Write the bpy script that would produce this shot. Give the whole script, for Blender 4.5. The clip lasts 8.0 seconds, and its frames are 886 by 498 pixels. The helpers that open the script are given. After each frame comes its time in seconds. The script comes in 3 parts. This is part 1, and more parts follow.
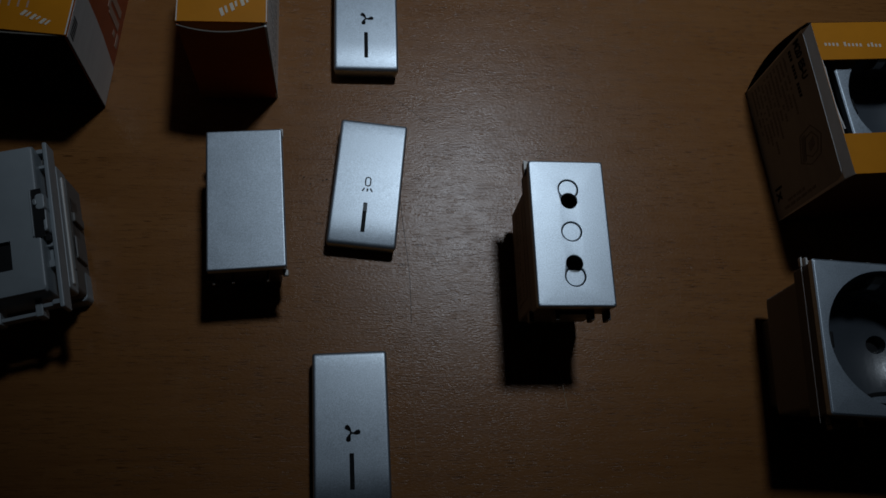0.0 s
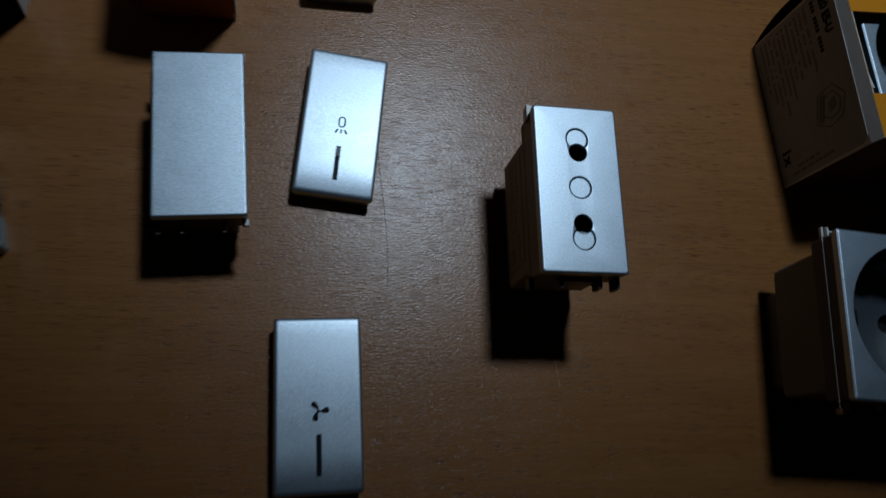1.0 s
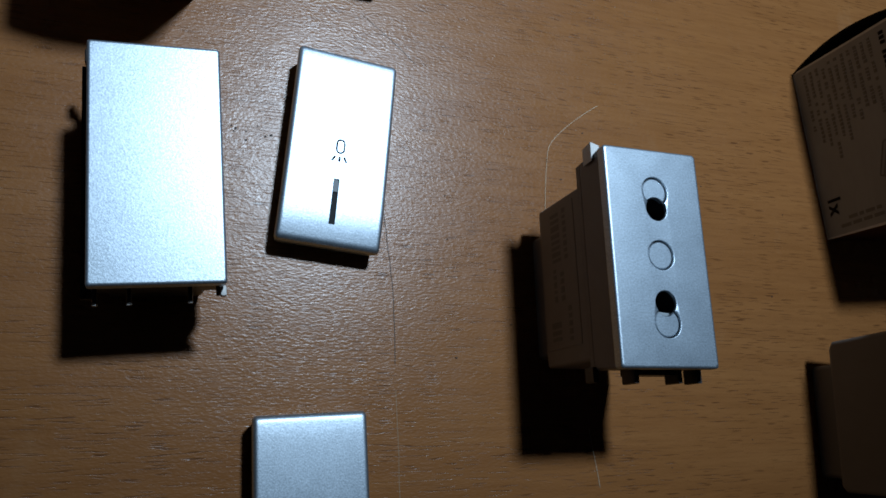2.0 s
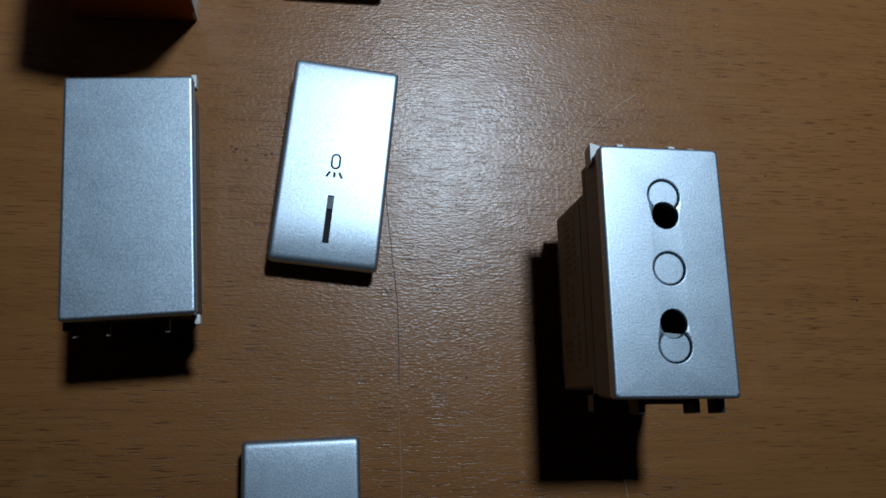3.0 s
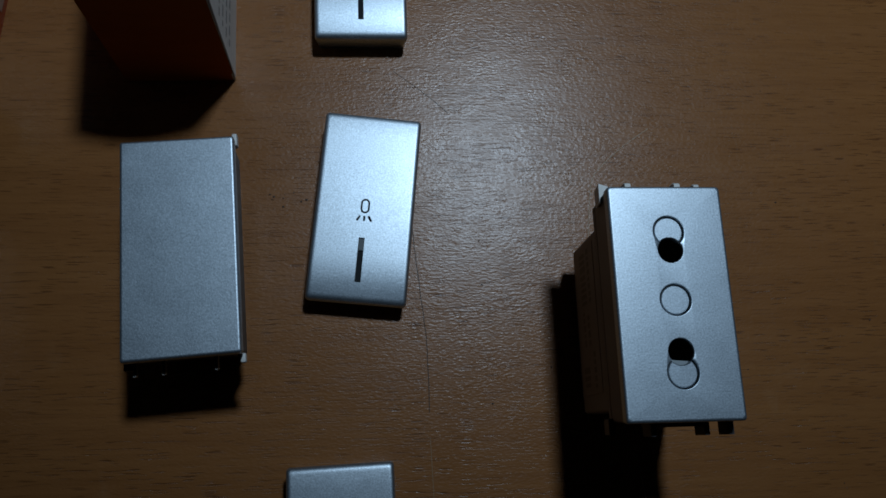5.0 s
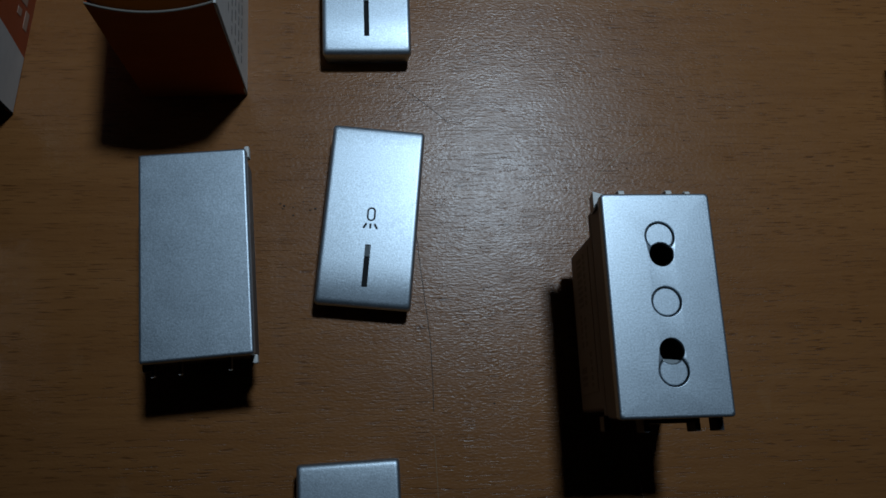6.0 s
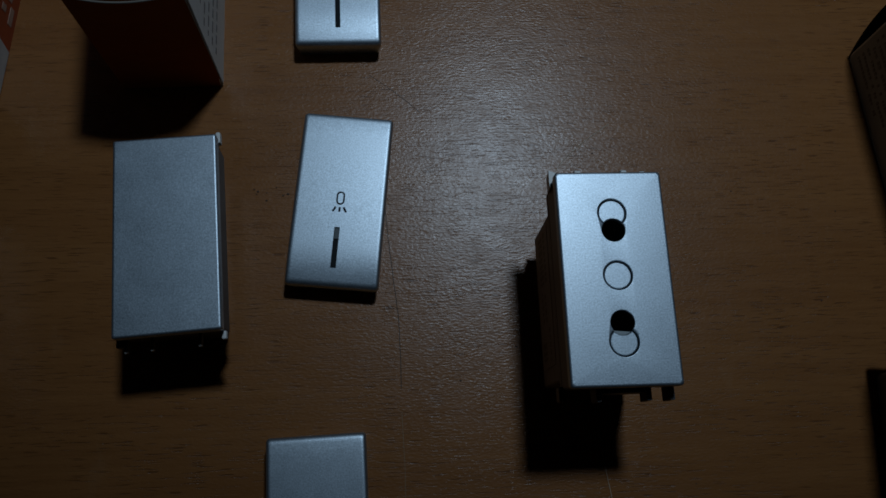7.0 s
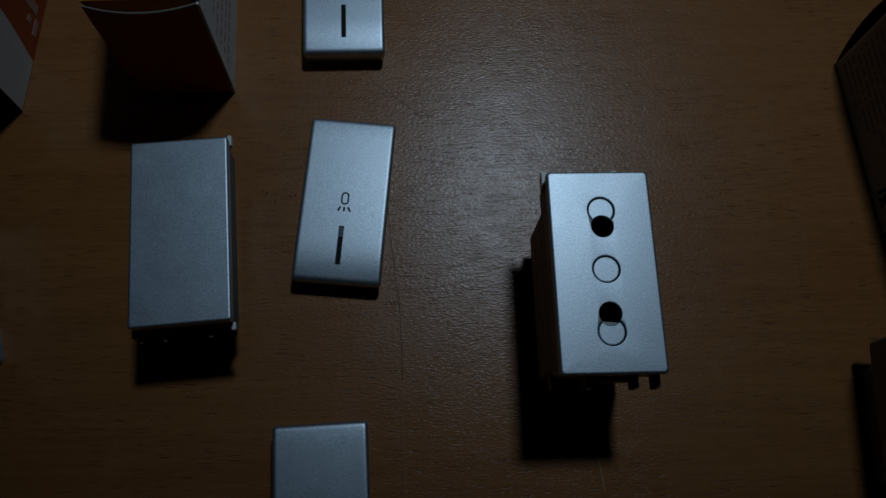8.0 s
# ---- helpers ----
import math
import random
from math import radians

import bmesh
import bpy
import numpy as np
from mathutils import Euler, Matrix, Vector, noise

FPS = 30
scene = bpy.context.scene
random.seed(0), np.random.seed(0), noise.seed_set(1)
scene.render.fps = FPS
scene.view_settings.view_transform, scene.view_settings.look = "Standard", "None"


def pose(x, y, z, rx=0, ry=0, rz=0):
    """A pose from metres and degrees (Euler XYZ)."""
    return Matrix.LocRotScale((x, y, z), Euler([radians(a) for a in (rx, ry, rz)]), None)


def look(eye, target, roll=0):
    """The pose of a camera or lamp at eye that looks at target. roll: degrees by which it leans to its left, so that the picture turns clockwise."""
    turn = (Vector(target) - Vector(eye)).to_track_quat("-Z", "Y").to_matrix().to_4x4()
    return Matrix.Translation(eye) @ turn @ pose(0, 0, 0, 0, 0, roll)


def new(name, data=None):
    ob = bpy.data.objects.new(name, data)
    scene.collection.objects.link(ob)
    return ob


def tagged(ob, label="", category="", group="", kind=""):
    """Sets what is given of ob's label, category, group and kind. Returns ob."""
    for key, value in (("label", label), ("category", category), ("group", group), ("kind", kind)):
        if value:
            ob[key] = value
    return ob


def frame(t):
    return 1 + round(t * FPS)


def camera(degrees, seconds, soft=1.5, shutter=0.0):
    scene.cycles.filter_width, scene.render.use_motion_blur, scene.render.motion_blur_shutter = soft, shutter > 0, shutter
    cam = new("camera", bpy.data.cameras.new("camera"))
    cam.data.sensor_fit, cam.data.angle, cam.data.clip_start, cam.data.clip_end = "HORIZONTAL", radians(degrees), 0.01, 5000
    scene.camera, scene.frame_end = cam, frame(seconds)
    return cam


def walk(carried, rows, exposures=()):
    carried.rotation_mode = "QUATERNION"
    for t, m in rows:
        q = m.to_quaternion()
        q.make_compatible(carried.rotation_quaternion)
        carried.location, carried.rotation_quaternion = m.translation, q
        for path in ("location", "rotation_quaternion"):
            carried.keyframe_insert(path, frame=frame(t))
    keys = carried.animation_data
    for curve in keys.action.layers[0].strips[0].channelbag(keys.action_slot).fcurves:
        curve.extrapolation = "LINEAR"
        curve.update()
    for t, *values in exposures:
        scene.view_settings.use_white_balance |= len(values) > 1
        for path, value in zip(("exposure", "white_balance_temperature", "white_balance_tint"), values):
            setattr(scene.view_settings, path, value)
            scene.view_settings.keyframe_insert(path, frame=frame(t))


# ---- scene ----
cam = camera(60.84, 8.0, soft=1.6, shutter=0.4)
MM = 0.001
# seconds, eye in millimetres over the table top, turns in degrees
ROWS = [
    (0.0, -61.84, -76.37, 238.57, 19.409, -6.214, -1.660),
    (0.5, -64.89, -81.19, 236.66, 19.695, -6.920, -1.394),
    (0.7, -67.95, -79.15, 228.16, 18.002, -8.395, -1.153),
    (1.0, -72.67, -69.24, 207.07, 16.773, -11.736, -1.290),
    (1.2, -79.45, -55.72, 185.91, 16.087, -16.393, -1.381),
    (1.5, -86.10, -42.14, 162.60, 15.521, -20.075, -2.112),
    (2.0, -94.22, -35.31, 159.68, 15.022, -20.715, -1.782),
    (2.2, -90.87, -34.72, 154.53, 15.042, -19.284, -1.302),
    (3.3, -54.19, -24.03, 163.74, 12.892, -6.843, -1.069),
    (3.5, -54.22, -23.48, 164.45, 13.028, -6.807, -1.433),
    (4.0, -54.43, -23.63, 167.26, 13.300, -5.694, -1.549),
    (4.5, -56.24, -23.31, 170.10, 13.646, -5.605, -1.752),
    (4.7, -57.24, -24.02, 171.27, 13.995, -5.408, -1.652),
    (5.8, -57.31, -26.02, 181.43, 15.089, -4.517, -1.921),
    (6.0, -56.14, -27.45, 181.48, 15.158, -4.261, -1.786),
    (6.5, -47.20, -31.06, 182.98, 15.383, -3.666, -2.156),
    (7.0, -45.77, -35.43, 185.92, 15.767, -3.326, -1.962),
    (7.5, -43.52, -39.65, 191.20, 16.631, -2.818, -1.784),
    (8.0, -43.34, -41.95, 193.32, 16.836, -2.523, -1.631),
]
EXPOSURES = [(0.0, -1.62, 6980, 16), (0.5, -1.42, 6950, 16), (0.7, -1.25, 6780, 14), (1.0, -0.85, 6270, 10), (1.3, -0.4, 6170, 10), (1.5, -0.4, 6120, 10), (2.0, 0.36, 6130, 10), (2.2, 0.46, 6130, 10),
             (3.3, -0.38, 6280, 9.5), (3.5, -0.58, 6270, 9), (4.0, -0.93, 6130, 8.5), (4.5, -0.98, 6150, 9), (6.0, -0.93, 6250, 9), (6.5, -1.15, 6200, 9), (7.0, -1.65, 6130, 8.5), (8.0, -2.07, 6200, 8.5)]
walk(cam, [(t, pose(x * MM, y * MM, z * MM, rx, ry, rz)) for t, x, y, z, rx, ry, rz in ROWS], EXPOSURES)

# ---- light: one small cold lamp over the table in a dark room ----
world = bpy.data.worlds.new("dark_room")
world.use_nodes = True
world.node_tree.nodes["Background"].inputs[0].default_value = (0.5, 0.6, 0.8, 1)
world.node_tree.nodes["Background"].inputs[1].default_value = 0.0035
scene.world = world

LAMP = (0.088, 0.333, 0.780)
lamp_data = bpy.data.lights.new("room_lamp", "SPOT")
lamp_data.energy = 26.0
lamp_data.color = (0.66, 0.84, 1.0)
lamp_data.shadow_soft_size = 0.044
lamp_data.spot_size = radians(39)
lamp_data.spot_blend = 1.0
lamp = new("room_lamp", lamp_data)
lamp.matrix_world = look(LAMP, (0.004, 0.142, 0.0))


# ---- materials ----
def material(name, base, rough=0.5, metal=0.0, spec=0.5):
    m = bpy.data.materials.new(name)
    m.use_nodes = True
    b = m.node_tree.nodes["Principled BSDF"]
    b.inputs["Base Color"].default_value = (*base, 1)
    b.inputs["Roughness"].default_value = rough
    b.inputs["Metallic"].default_value = metal
    b.inputs["Specular IOR Level"].default_value = spec
    return m, m.node_tree.nodes, m.node_tree.links, b


def coords(nodes, links, scale):
    tc = nodes.new("ShaderNodeTexCoord")
    mp = nodes.new("ShaderNodeMapping")
    mp.inputs["Scale"].default_value = scale
    links.new(tc.outputs["Object"], mp.inputs["Vector"])
    return mp.outputs["Vector"]


def noise_tex(nodes, links, scale, detail=2.0, rough=0.5):
    n = nodes.new("ShaderNodeTexNoise")
    n.inputs["Scale"].default_value = 1.0
    n.inputs["Detail"].default_value = detail
    n.inputs["Roughness"].default_value = rough
    links.new(coords(nodes, links, scale), n.inputs["Vector"])
    return n.outputs["Fac"]


def ramp(nodes, links, fac, stops):
    r = nodes.new("ShaderNodeValToRGB")
    e = r.color_ramp.elements
    while len(e) < len(stops):
        e.new(0.5)
    for k, (at, col) in enumerate(stops):
        e[k].position = at
        e[k].color = (*col, 1)
    links.new(fac, r.inputs["Fac"])
    return r.outputs["Color"]


def mixed(nodes, links, kind, fac, a, b):
    m = nodes.new("ShaderNodeMix")
    m.data_type = "RGBA"
    m.blend_type = kind
    if isinstance(fac, float):
        m.inputs[0].default_value = fac
    else:
        links.new(fac, m.inputs[0])
    for sock, v in ((m.inputs[6], a), (m.inputs[7], b)):
        if isinstance(v, tuple):
            sock.default_value = (*v, 1)
        else:
            links.new(v, sock)
    return m.outputs[2]


def bumped(nodes, links, bsdf, height, strength, distance, under=None):
    bp = nodes.new("ShaderNodeBump")
    bp.inputs["Strength"].default_value = strength
    bp.inputs["Distance"].default_value = distance
    links.new(height, bp.inputs["Height"])
    if under is not None:
        links.new(under, bp.inputs["Normal"])
    links.new(bp.outputs["Normal"], bsdf.inputs["Normal"])
    return bp.outputs["Normal"]


def wood_laminate():
    m, nd, lk, b = material("wood_laminate", (0.2, 0.1, 0.05), 0.42, 0.0, 0.32)
    streak = noise_tex(nd, lk, (11, 190, 1), 4.0, 0.6)
    broad = noise_tex(nd, lk, (4, 26, 1), 3.0, 0.55)
    base = ramp(nd, lk, streak, [(0.25, (0.237, 0.0955, 0.0288)), (0.52, (0.262, 0.1085, 0.0334)), (0.79, (0.285, 0.122, 0.0386))])
    tint = ramp(nd, lk, broad, [(0.32, (0.88, 0.83, 0.76)), (0.66, (1.0, 1.0, 1.0))])
    base = mixed(nd, lk, "MULTIPLY", 0.75, base, tint)
    thin = ramp(nd, lk, noise_tex(nd, lk, (46, 900, 1), 3.0, 0.6), [(0.32, (0.84, 0.81, 0.77)), (0.60, (1.03, 1.03, 1.03))])
    base = mixed(nd, lk, "MULTIPLY", 0.6, base, thin)
    # short dark pores along the grain, thicker in some bands
    pore = noise_tex(nd, lk, (180, 3100, 1), 0.5, 0.4)
    pore_mask = ramp(nd, lk, pore, [(0.625, (0, 0, 0)), (0.685, (0.68, 0.68, 0.68))])
    band = ramp(nd, lk, noise_tex(nd, lk, (26, 90, 1), 2.0), [(0.36, (0.25, 0.25, 0.25)), (0.60, (0.95, 0.95, 0.95))])
    both = mixed(nd, lk, "MULTIPLY", 1.0, pore_mask, band)
    base = mixed(nd, lk, "MIX", both, base, (0.060, 0.019, 0.006))
    # rubbed pale smears
    smear = ramp(nd, lk, noise_tex(nd, lk, (75, 34, 1), 4.0, 0.62), [(0.62, (0, 0, 0)), (0.78, (0.30, 0.30, 0.30))])
    base = mixed(nd, lk, "MIX", smear, base, (0.33, 0.18, 0.085))
    lk.new(base, b.inputs["Base Color"])
    worn = ramp(nd, lk, noise_tex(nd, lk, (90, 120, 1), 4.0, 0.65), [(0.3, (0.25, 0.25, 0.25)), (0.75, (0.32, 0.32, 0.32))])
    lk.new(worn, b.inputs["Roughness"])
    # pressed leather-like grain of the laminate
    peel = noise_tex(nd, lk, (880, 2000, 1), 2.0, 0.55)
    n1 = bumped(nd, lk, b, peel, 1.0, 0.000072)
    bumped(nd, lk, b, both, 0.35, -0.00012, n1)
    return m


def silver_paint():
    """Metallic paint: flakes that lie flat under flakes that lie askew."""
    m, nd, lk, b = material("silver_paint", (0.45, 0.45, 0.45), 0.40, 0.95, 0.5)
    askew = nd.new("ShaderNodeBsdfPrincipled")
    askew.inputs["Metallic"].default_value = 0.95
    grain = noise_tex(nd, lk, (2900, 2900, 2900), 2.0, 0.7)
    cloud = noise_tex(nd, lk, (160, 160, 160), 3.0, 0.6)
    worn = ramp(nd, lk, cloud, [(0.3, (0.88, 0.88, 0.88)), (0.7, (1, 1, 1))])
    flat_col = ramp(nd, lk, grain, [(0.30, (0.338, 0.380, 0.408)), (0.68, (0.545, 0.608, 0.655))])
    askew_col = ramp(nd, lk, grain, [(0.30, (0.320, 0.402, 0.488)), (0.68, (0.535, 0.640, 0.762))])
    lk.new(mixed(nd, lk, "MULTIPLY", 0.6, flat_col, worn), b.inputs["Base Color"])
    lk.new(mixed(nd, lk, "MULTIPLY", 0.6, askew_col, worn), askew.inputs["Base Color"])
    lk.new(ramp(nd, lk, cloud, [(0.3, (0.39, 0.39, 0.39)), (0.7, (0.425, 0.425, 0.425))]), b.inputs["Roughness"])
    askew.inputs["Roughness"].default_value = 0.58
    lk.new(bumped(nd, lk, b, grain, 0.5, 0.00004), askew.inputs["Normal"])
    both = nd.new("ShaderNodeMixShader")
    both.inputs[0].default_value = 0.28
    lk.new(b.outputs[0], both.inputs[1])
    lk.new(askew.outputs[0], both.inputs[2])
    lk.new(both.outputs[0], nd["Material Output"].inputs["Surface"])
    return m


def plastic(name, base, rough=0.5, fine=1500, depth=0.00004, vary=0.12, spec=0.4):
    m, nd, lk, b = material(name, base, rough, 0.0, spec)
    n = noise_tex(nd, lk, (90, 90, 90), 4.0, 0.6)
    lo = tuple(c * (1 - vary) for c in base)
    lk.new(ramp(nd, lk, n, [(0.3, lo), (0.7, base)]), b.inputs["Base Color"])
    bumped(nd, lk, b, noise_tex(nd, lk, (fine, fine, fine), 2.0), 0.3, depth)
    return m


def card(name, base, rough=0.42, vary=0.14, spec=0.25):
    m, nd, lk, b = material(name, base, rough, 0.0, spec)
    scuff = noise_tex(nd, lk, (60, 60, 220), 5.0, 0.65)
    lo = tuple(c * (1 - vary) for c in base)
    lk.new(ramp(nd, lk, scuff, [(0.28, lo), (0.66, base)]), b.inputs["Base Color"])
    bumped(nd, lk, b, noise_tex(nd, lk, (300, 300, 300), 4.0, 0.6), 0.25, 0.00008)
    return m


WOOD = wood_laminate()
SILVER = silver_paint()
WHITE_PLASTIC = plastic("white_plastic", (0.74, 0.73, 0.70), 0.45)
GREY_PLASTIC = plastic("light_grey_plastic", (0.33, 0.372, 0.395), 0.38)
# off-white socket body, darkened so that its side reads as shaded
SHADED_BODY_PLASTIC = plastic("shaded_warm_white_plastic", (0.215, 0.185, 0.16), 0.5)
# darker copy for the earthed body and switch sides, shade in the colour
SHADED_SIDE_PLASTIC = plastic("shaded_grey_white_plastic", (0.16, 0.152, 0.142), 0.5)
# darkest copy, for the skirt in the shade under the earthed face
SHADED_SKIRT_PLASTIC = plastic("shaded_skirt_plastic", (0.075, 0.068, 0.063), 0.5)
WELL_PLASTIC = plastic("well_grey_plastic", (0.060, 0.072, 0.086), 0.31, spec=1.0)
DARK_BODY = plastic("dark_grey_plastic", (0.035, 0.034, 0.036), 0.45)
BLACK_PLASTIC = plastic("black_plastic", (0.012, 0.012, 0.013), 0.4)
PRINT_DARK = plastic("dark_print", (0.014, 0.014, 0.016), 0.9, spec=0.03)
LENS_GREY = plastic("smoky_lens", (0.10, 0.12, 0.13), 0.4, spec=0.2)
SMOKY_DARK = plastic("smoky_window", (0.010, 0.012, 0.014), 0.5, spec=0.08)
STEEL = material("bare_steel", (0.62, 0.60, 0.57), 0.28, 1.0)[0]
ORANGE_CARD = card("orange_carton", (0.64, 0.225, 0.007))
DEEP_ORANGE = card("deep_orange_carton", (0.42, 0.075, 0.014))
WHITE_CARD = card("white_carton", (0.66, 0.66, 0.64))
RAW_CARD = card("raw_carton_edge", (0.20, 0.18, 0.155), 0.8)
INSIDE_CARD = card("grey_carton_inside", (0.42, 0.41, 0.38), 0.8)
LABEL_PAPER = card("label_paper", (0.33, 0.34, 0.345), 0.6)
PRINT_WHITE = plastic("white_print", (0.70, 0.62, 0.50), 0.5)
MOULD_GREY = plastic("moulded_grey", (0.145, 0.125, 0.11), 0.6)
# orange of the tall carton's front, with its shade mixed into the colour
SHADED_ORANGE_CARD = card("shaded_orange_carton", (0.41, 0.100, 0.005), 0.6, spec=0.06)
PALE_SCRATCH = plastic("pale_scratch", (0.27, 0.17, 0.095), 0.6)
# window carton's orange front, darkened to brown in place of shade
SHADED_BROWN_CARD = card("shaded_brown_carton", (0.09, 0.026, 0.010))
PRINT_GREY = plastic("grey_print", (0.17, 0.165, 0.16), 0.6)
PALE_ORANGE = card("pale_orange_print", (0.50, 0.33, 0.25))
FIBRE = plastic("pale_fibre", (0.62, 0.50, 0.37), 0.7, spec=0.1)
SCRATCH = plastic("dark_scratch", (0.035, 0.018, 0.010), 0.6)


# ---- mesh helpers: all lengths in millimetres ----
def part(name, bm, mat, parent=None, label="", smooth=35, flat=True):
    bmesh.ops.recalc_face_normals(bm, faces=bm.faces[:])
    bmesh.ops.scale(bm, vec=(MM, MM, MM), verts=bm.verts[:])
    me = bpy.data.meshes.new(name)
    bm.to_mesh(me)
    bm.free()
    me.materials.append(mat)
    me.polygons.foreach_set("use_smooth", [True] * len(me.polygons))
    me.set_sharp_from_angle(angle=radians(smooth))
    ob = new(name, me)
    # flat faces stay flat between rounded rims
    if flat:
        wn = ob.modifiers.new("flat_faces", "WEIGHTED_NORMAL")
        wn.weight, wn.keep_sharp = 90, True
    if parent is not None:
        ob.parent = parent
    if label:
        ob["label"] = label
    return ob


def thing(name, x, y, rz, label, category, group=""):
    ob = new(name)
    ob.empty_display_size = 0.01
    ob.matrix_world = pose(x * MM, y * MM, 0, 0, 0, rz)
    return tagged(ob, label, category, group)


def rrect(x0, x1, y0, y1, r=0.0, n=4):
    if r <= 0:
        return [(x0, y0), (x1, y0), (x1, y1), (x0, y1)]
    out = []
    for cx, cy, a0 in ((x1 - r, y0 + r, -90), (x1 - r, y1 - r, 0), (x0 + r, y1 - r, 90), (x0 + r, y0 + r, 180)):
        for k in range(n + 1):
            a = radians(a0 + 90 * k / n)
            out.append((cx + r * math.cos(a), cy + r * math.sin(a)))
    return out


def circle(cx, cy, r, n=32, a0=0.0, a1=360.0):
    full = abs(a1 - a0) >= 360
    return [(cx + r * math.cos(radians(a0 + (a1 - a0) * k / (n if full else n - 1))),
             cy + r * math.sin(radians(a0 + (a1 - a0) * k / (n if full else n - 1)))) for k in range(n)]


def loft(bm, sections, cap_low=True, cap_high=True):
    """Sections: (outline, z), all with the same number of corners."""
    rings = [[bm.verts.new((x, y, z)) for x, y in pts] for pts, z in sections]
    n = len(rings[0])
    for a, b in zip(rings, rings[1:]):
        for k in range(n):
            bm.faces.new((a[k], a[(k + 1) % n], b[(k + 1) % n], b[k]))
    if cap_low:
        bm.faces.new(rings[0][::-1])
    if cap_high:
        bm.faces.new(rings[-1])
    return rings


def slab(bm, x0, x1, y0, y1, z0, z1, r=0.0, edge=0.0):
    """A block with rounded upright corners and a softened upper rim."""
    if edge > 0:
        loft(bm, [(rrect(x0, x1, y0, y1, r or edge), z0), (rrect(x0, x1, y0, y1, r or edge), z1 - edge),
                  (rrect(x0 + edge * 0.3, x1 - edge * 0.3, y0 + edge * 0.3, y1 - edge * 0.3, r or edge), z1 - edge * 0.3),
                  (rrect(x0 + edge, x1 - edge, y0 + edge, y1 - edge, max(0.05, (r or edge) - edge * 0.6)), z1)])
    else:
        loft(bm, [(rrect(x0, x1, y0, y1, r), z0), (rrect(x0, x1, y0, y1, r), z1)])
    return bm


def block(x0, x1, y0, y1, z0, z1, r=0.0, edge=0.0):
    return slab(bmesh.new(), x0, x1, y0, y1, z0, z1, r, edge)


def ring_edges(bm, ring):
    out = []
    for k in range(len(ring)):
        e = bm.edges.get((ring[k], ring[(k + 1) % len(ring)]))
        out.append(e if e else bm.edges.new((ring[k], ring[(k + 1) % len(ring)])))
    return out


def grown(pts, d):
    """An outline that runs anticlockwise, moved outwards by d."""
    out = []
    for k, (x, y) in enumerate(pts):
        (xa, ya), (xb, yb) = pts[k - 1], pts[(k + 1) % len(pts)]
        dx, dy = xb - xa, yb - ya
        n = math.hypot(dx, dy) or 1
        out.append((x + dy / n * d, y - dx / n * d))
    return out


def face_with_holes(bm, ring, holes, z, depth, rim=0.0):
    """Closes the ring with a face that has holes, each with walls that go down from a softened rim."""
    edges = ring_edges(bm, ring)
    for pts in holes:
        levels = [(pts, z), (pts, z - depth)]
        if rim > 0:
            levels = [(grown(pts, rim), z), (grown(pts, rim * 0.3), z - rim * 0.35), (pts, z - rim), (pts, z - depth)]
        rows = [[bm.verts.new((x, y, at)) for x, y in line] for line, at in levels]
        edges += ring_edges(bm, rows[0])
        for top, low in zip(rows, rows[1:]):
            for k in range(len(top)):
                j = (k + 1) % len(top)
                bm.faces.new((top[k], top[j], low[j], low[k]))
    bmesh.ops.triangle_fill(bm, use_beauty=True, edges=edges)


def prism(pts, z0, z1):
    bm = bmesh.new()
    loft(bm, [(pts, z0), (pts, z1)])
    return bm


def stroke(pts, w):
    """An outline of width w round an open line of points."""
    left, right = [], []
    for k, (x, y) in enumerate(pts):
        a = pts[max(0, k - 1)]
        b = pts[min(len(pts) - 1, k + 1)]
        dx, dy = b[0] - a[0], b[1] - a[1]
        d = math.hypot(dx, dy) or 1
        left.append((x - dy / d * w / 2, y + dx / d * w / 2))
        right.append((x + dy / d * w / 2, y - dx / d * w / 2))
    return left + right[::-1]


def text_mesh(body, size, depth=0.05):
    cu = bpy.data.curves.new("writing", "FONT")
    cu.body, cu.size, cu.extrude, cu.offset = body, size, depth, size * 0.025
    tmp = bpy.data.objects.new("writing", cu)
    scene.collection.objects.link(tmp)
    me = bpy.data.meshes.new_from_object(tmp.evaluated_get(bpy.context.evaluated_depsgraph_get()))
    bpy.data.objects.remove(tmp)
    bm = bmesh.new()
    bm.from_mesh(me)
    return bm


# ---- the table top ----
table = part("tabletop", block(-330, 310, -240, 300, -25, 0, 12, 2), WOOD)
tagged(table, "brown wood-grain laminate table top with fine dark pores", "table", kind="structure")

# fine scratches in the laminate
def scratch(pts, w, mat=SCRATCH, label="thin dark scratch in the laminate"):
    bm = bmesh.new()
    fine = []
    for (xa, ya), (xb, yb) in zip(pts, pts[1:]):
        for k in range(5):
            f = k / 5
            fine.append((xa + (xb - xa) * f + random.uniform(-0.12, 0.12), ya + (yb - ya) * f))
    loft(bm, [(stroke(fine, w), -0.05), (stroke(fine, w * 0.9), 0.012)])
    part("scratch", bm, mat, table, label)


scratch([(-48.0, 31), (-47.2, 20), (-46.3, 11.5), (-45.2, 2), (-44.7, -6), (-44.5, -21.5)], 0.21)
scratch([(-44.4, -24), (-44.0, -42), (-43.6, -66)], 0.16, PALE_SCRATCH, "faint pale scratch in the laminate")
scratch([(-51.5, 66.3), (-44, 60.5), (-36.5, 53.7)], 0.18)


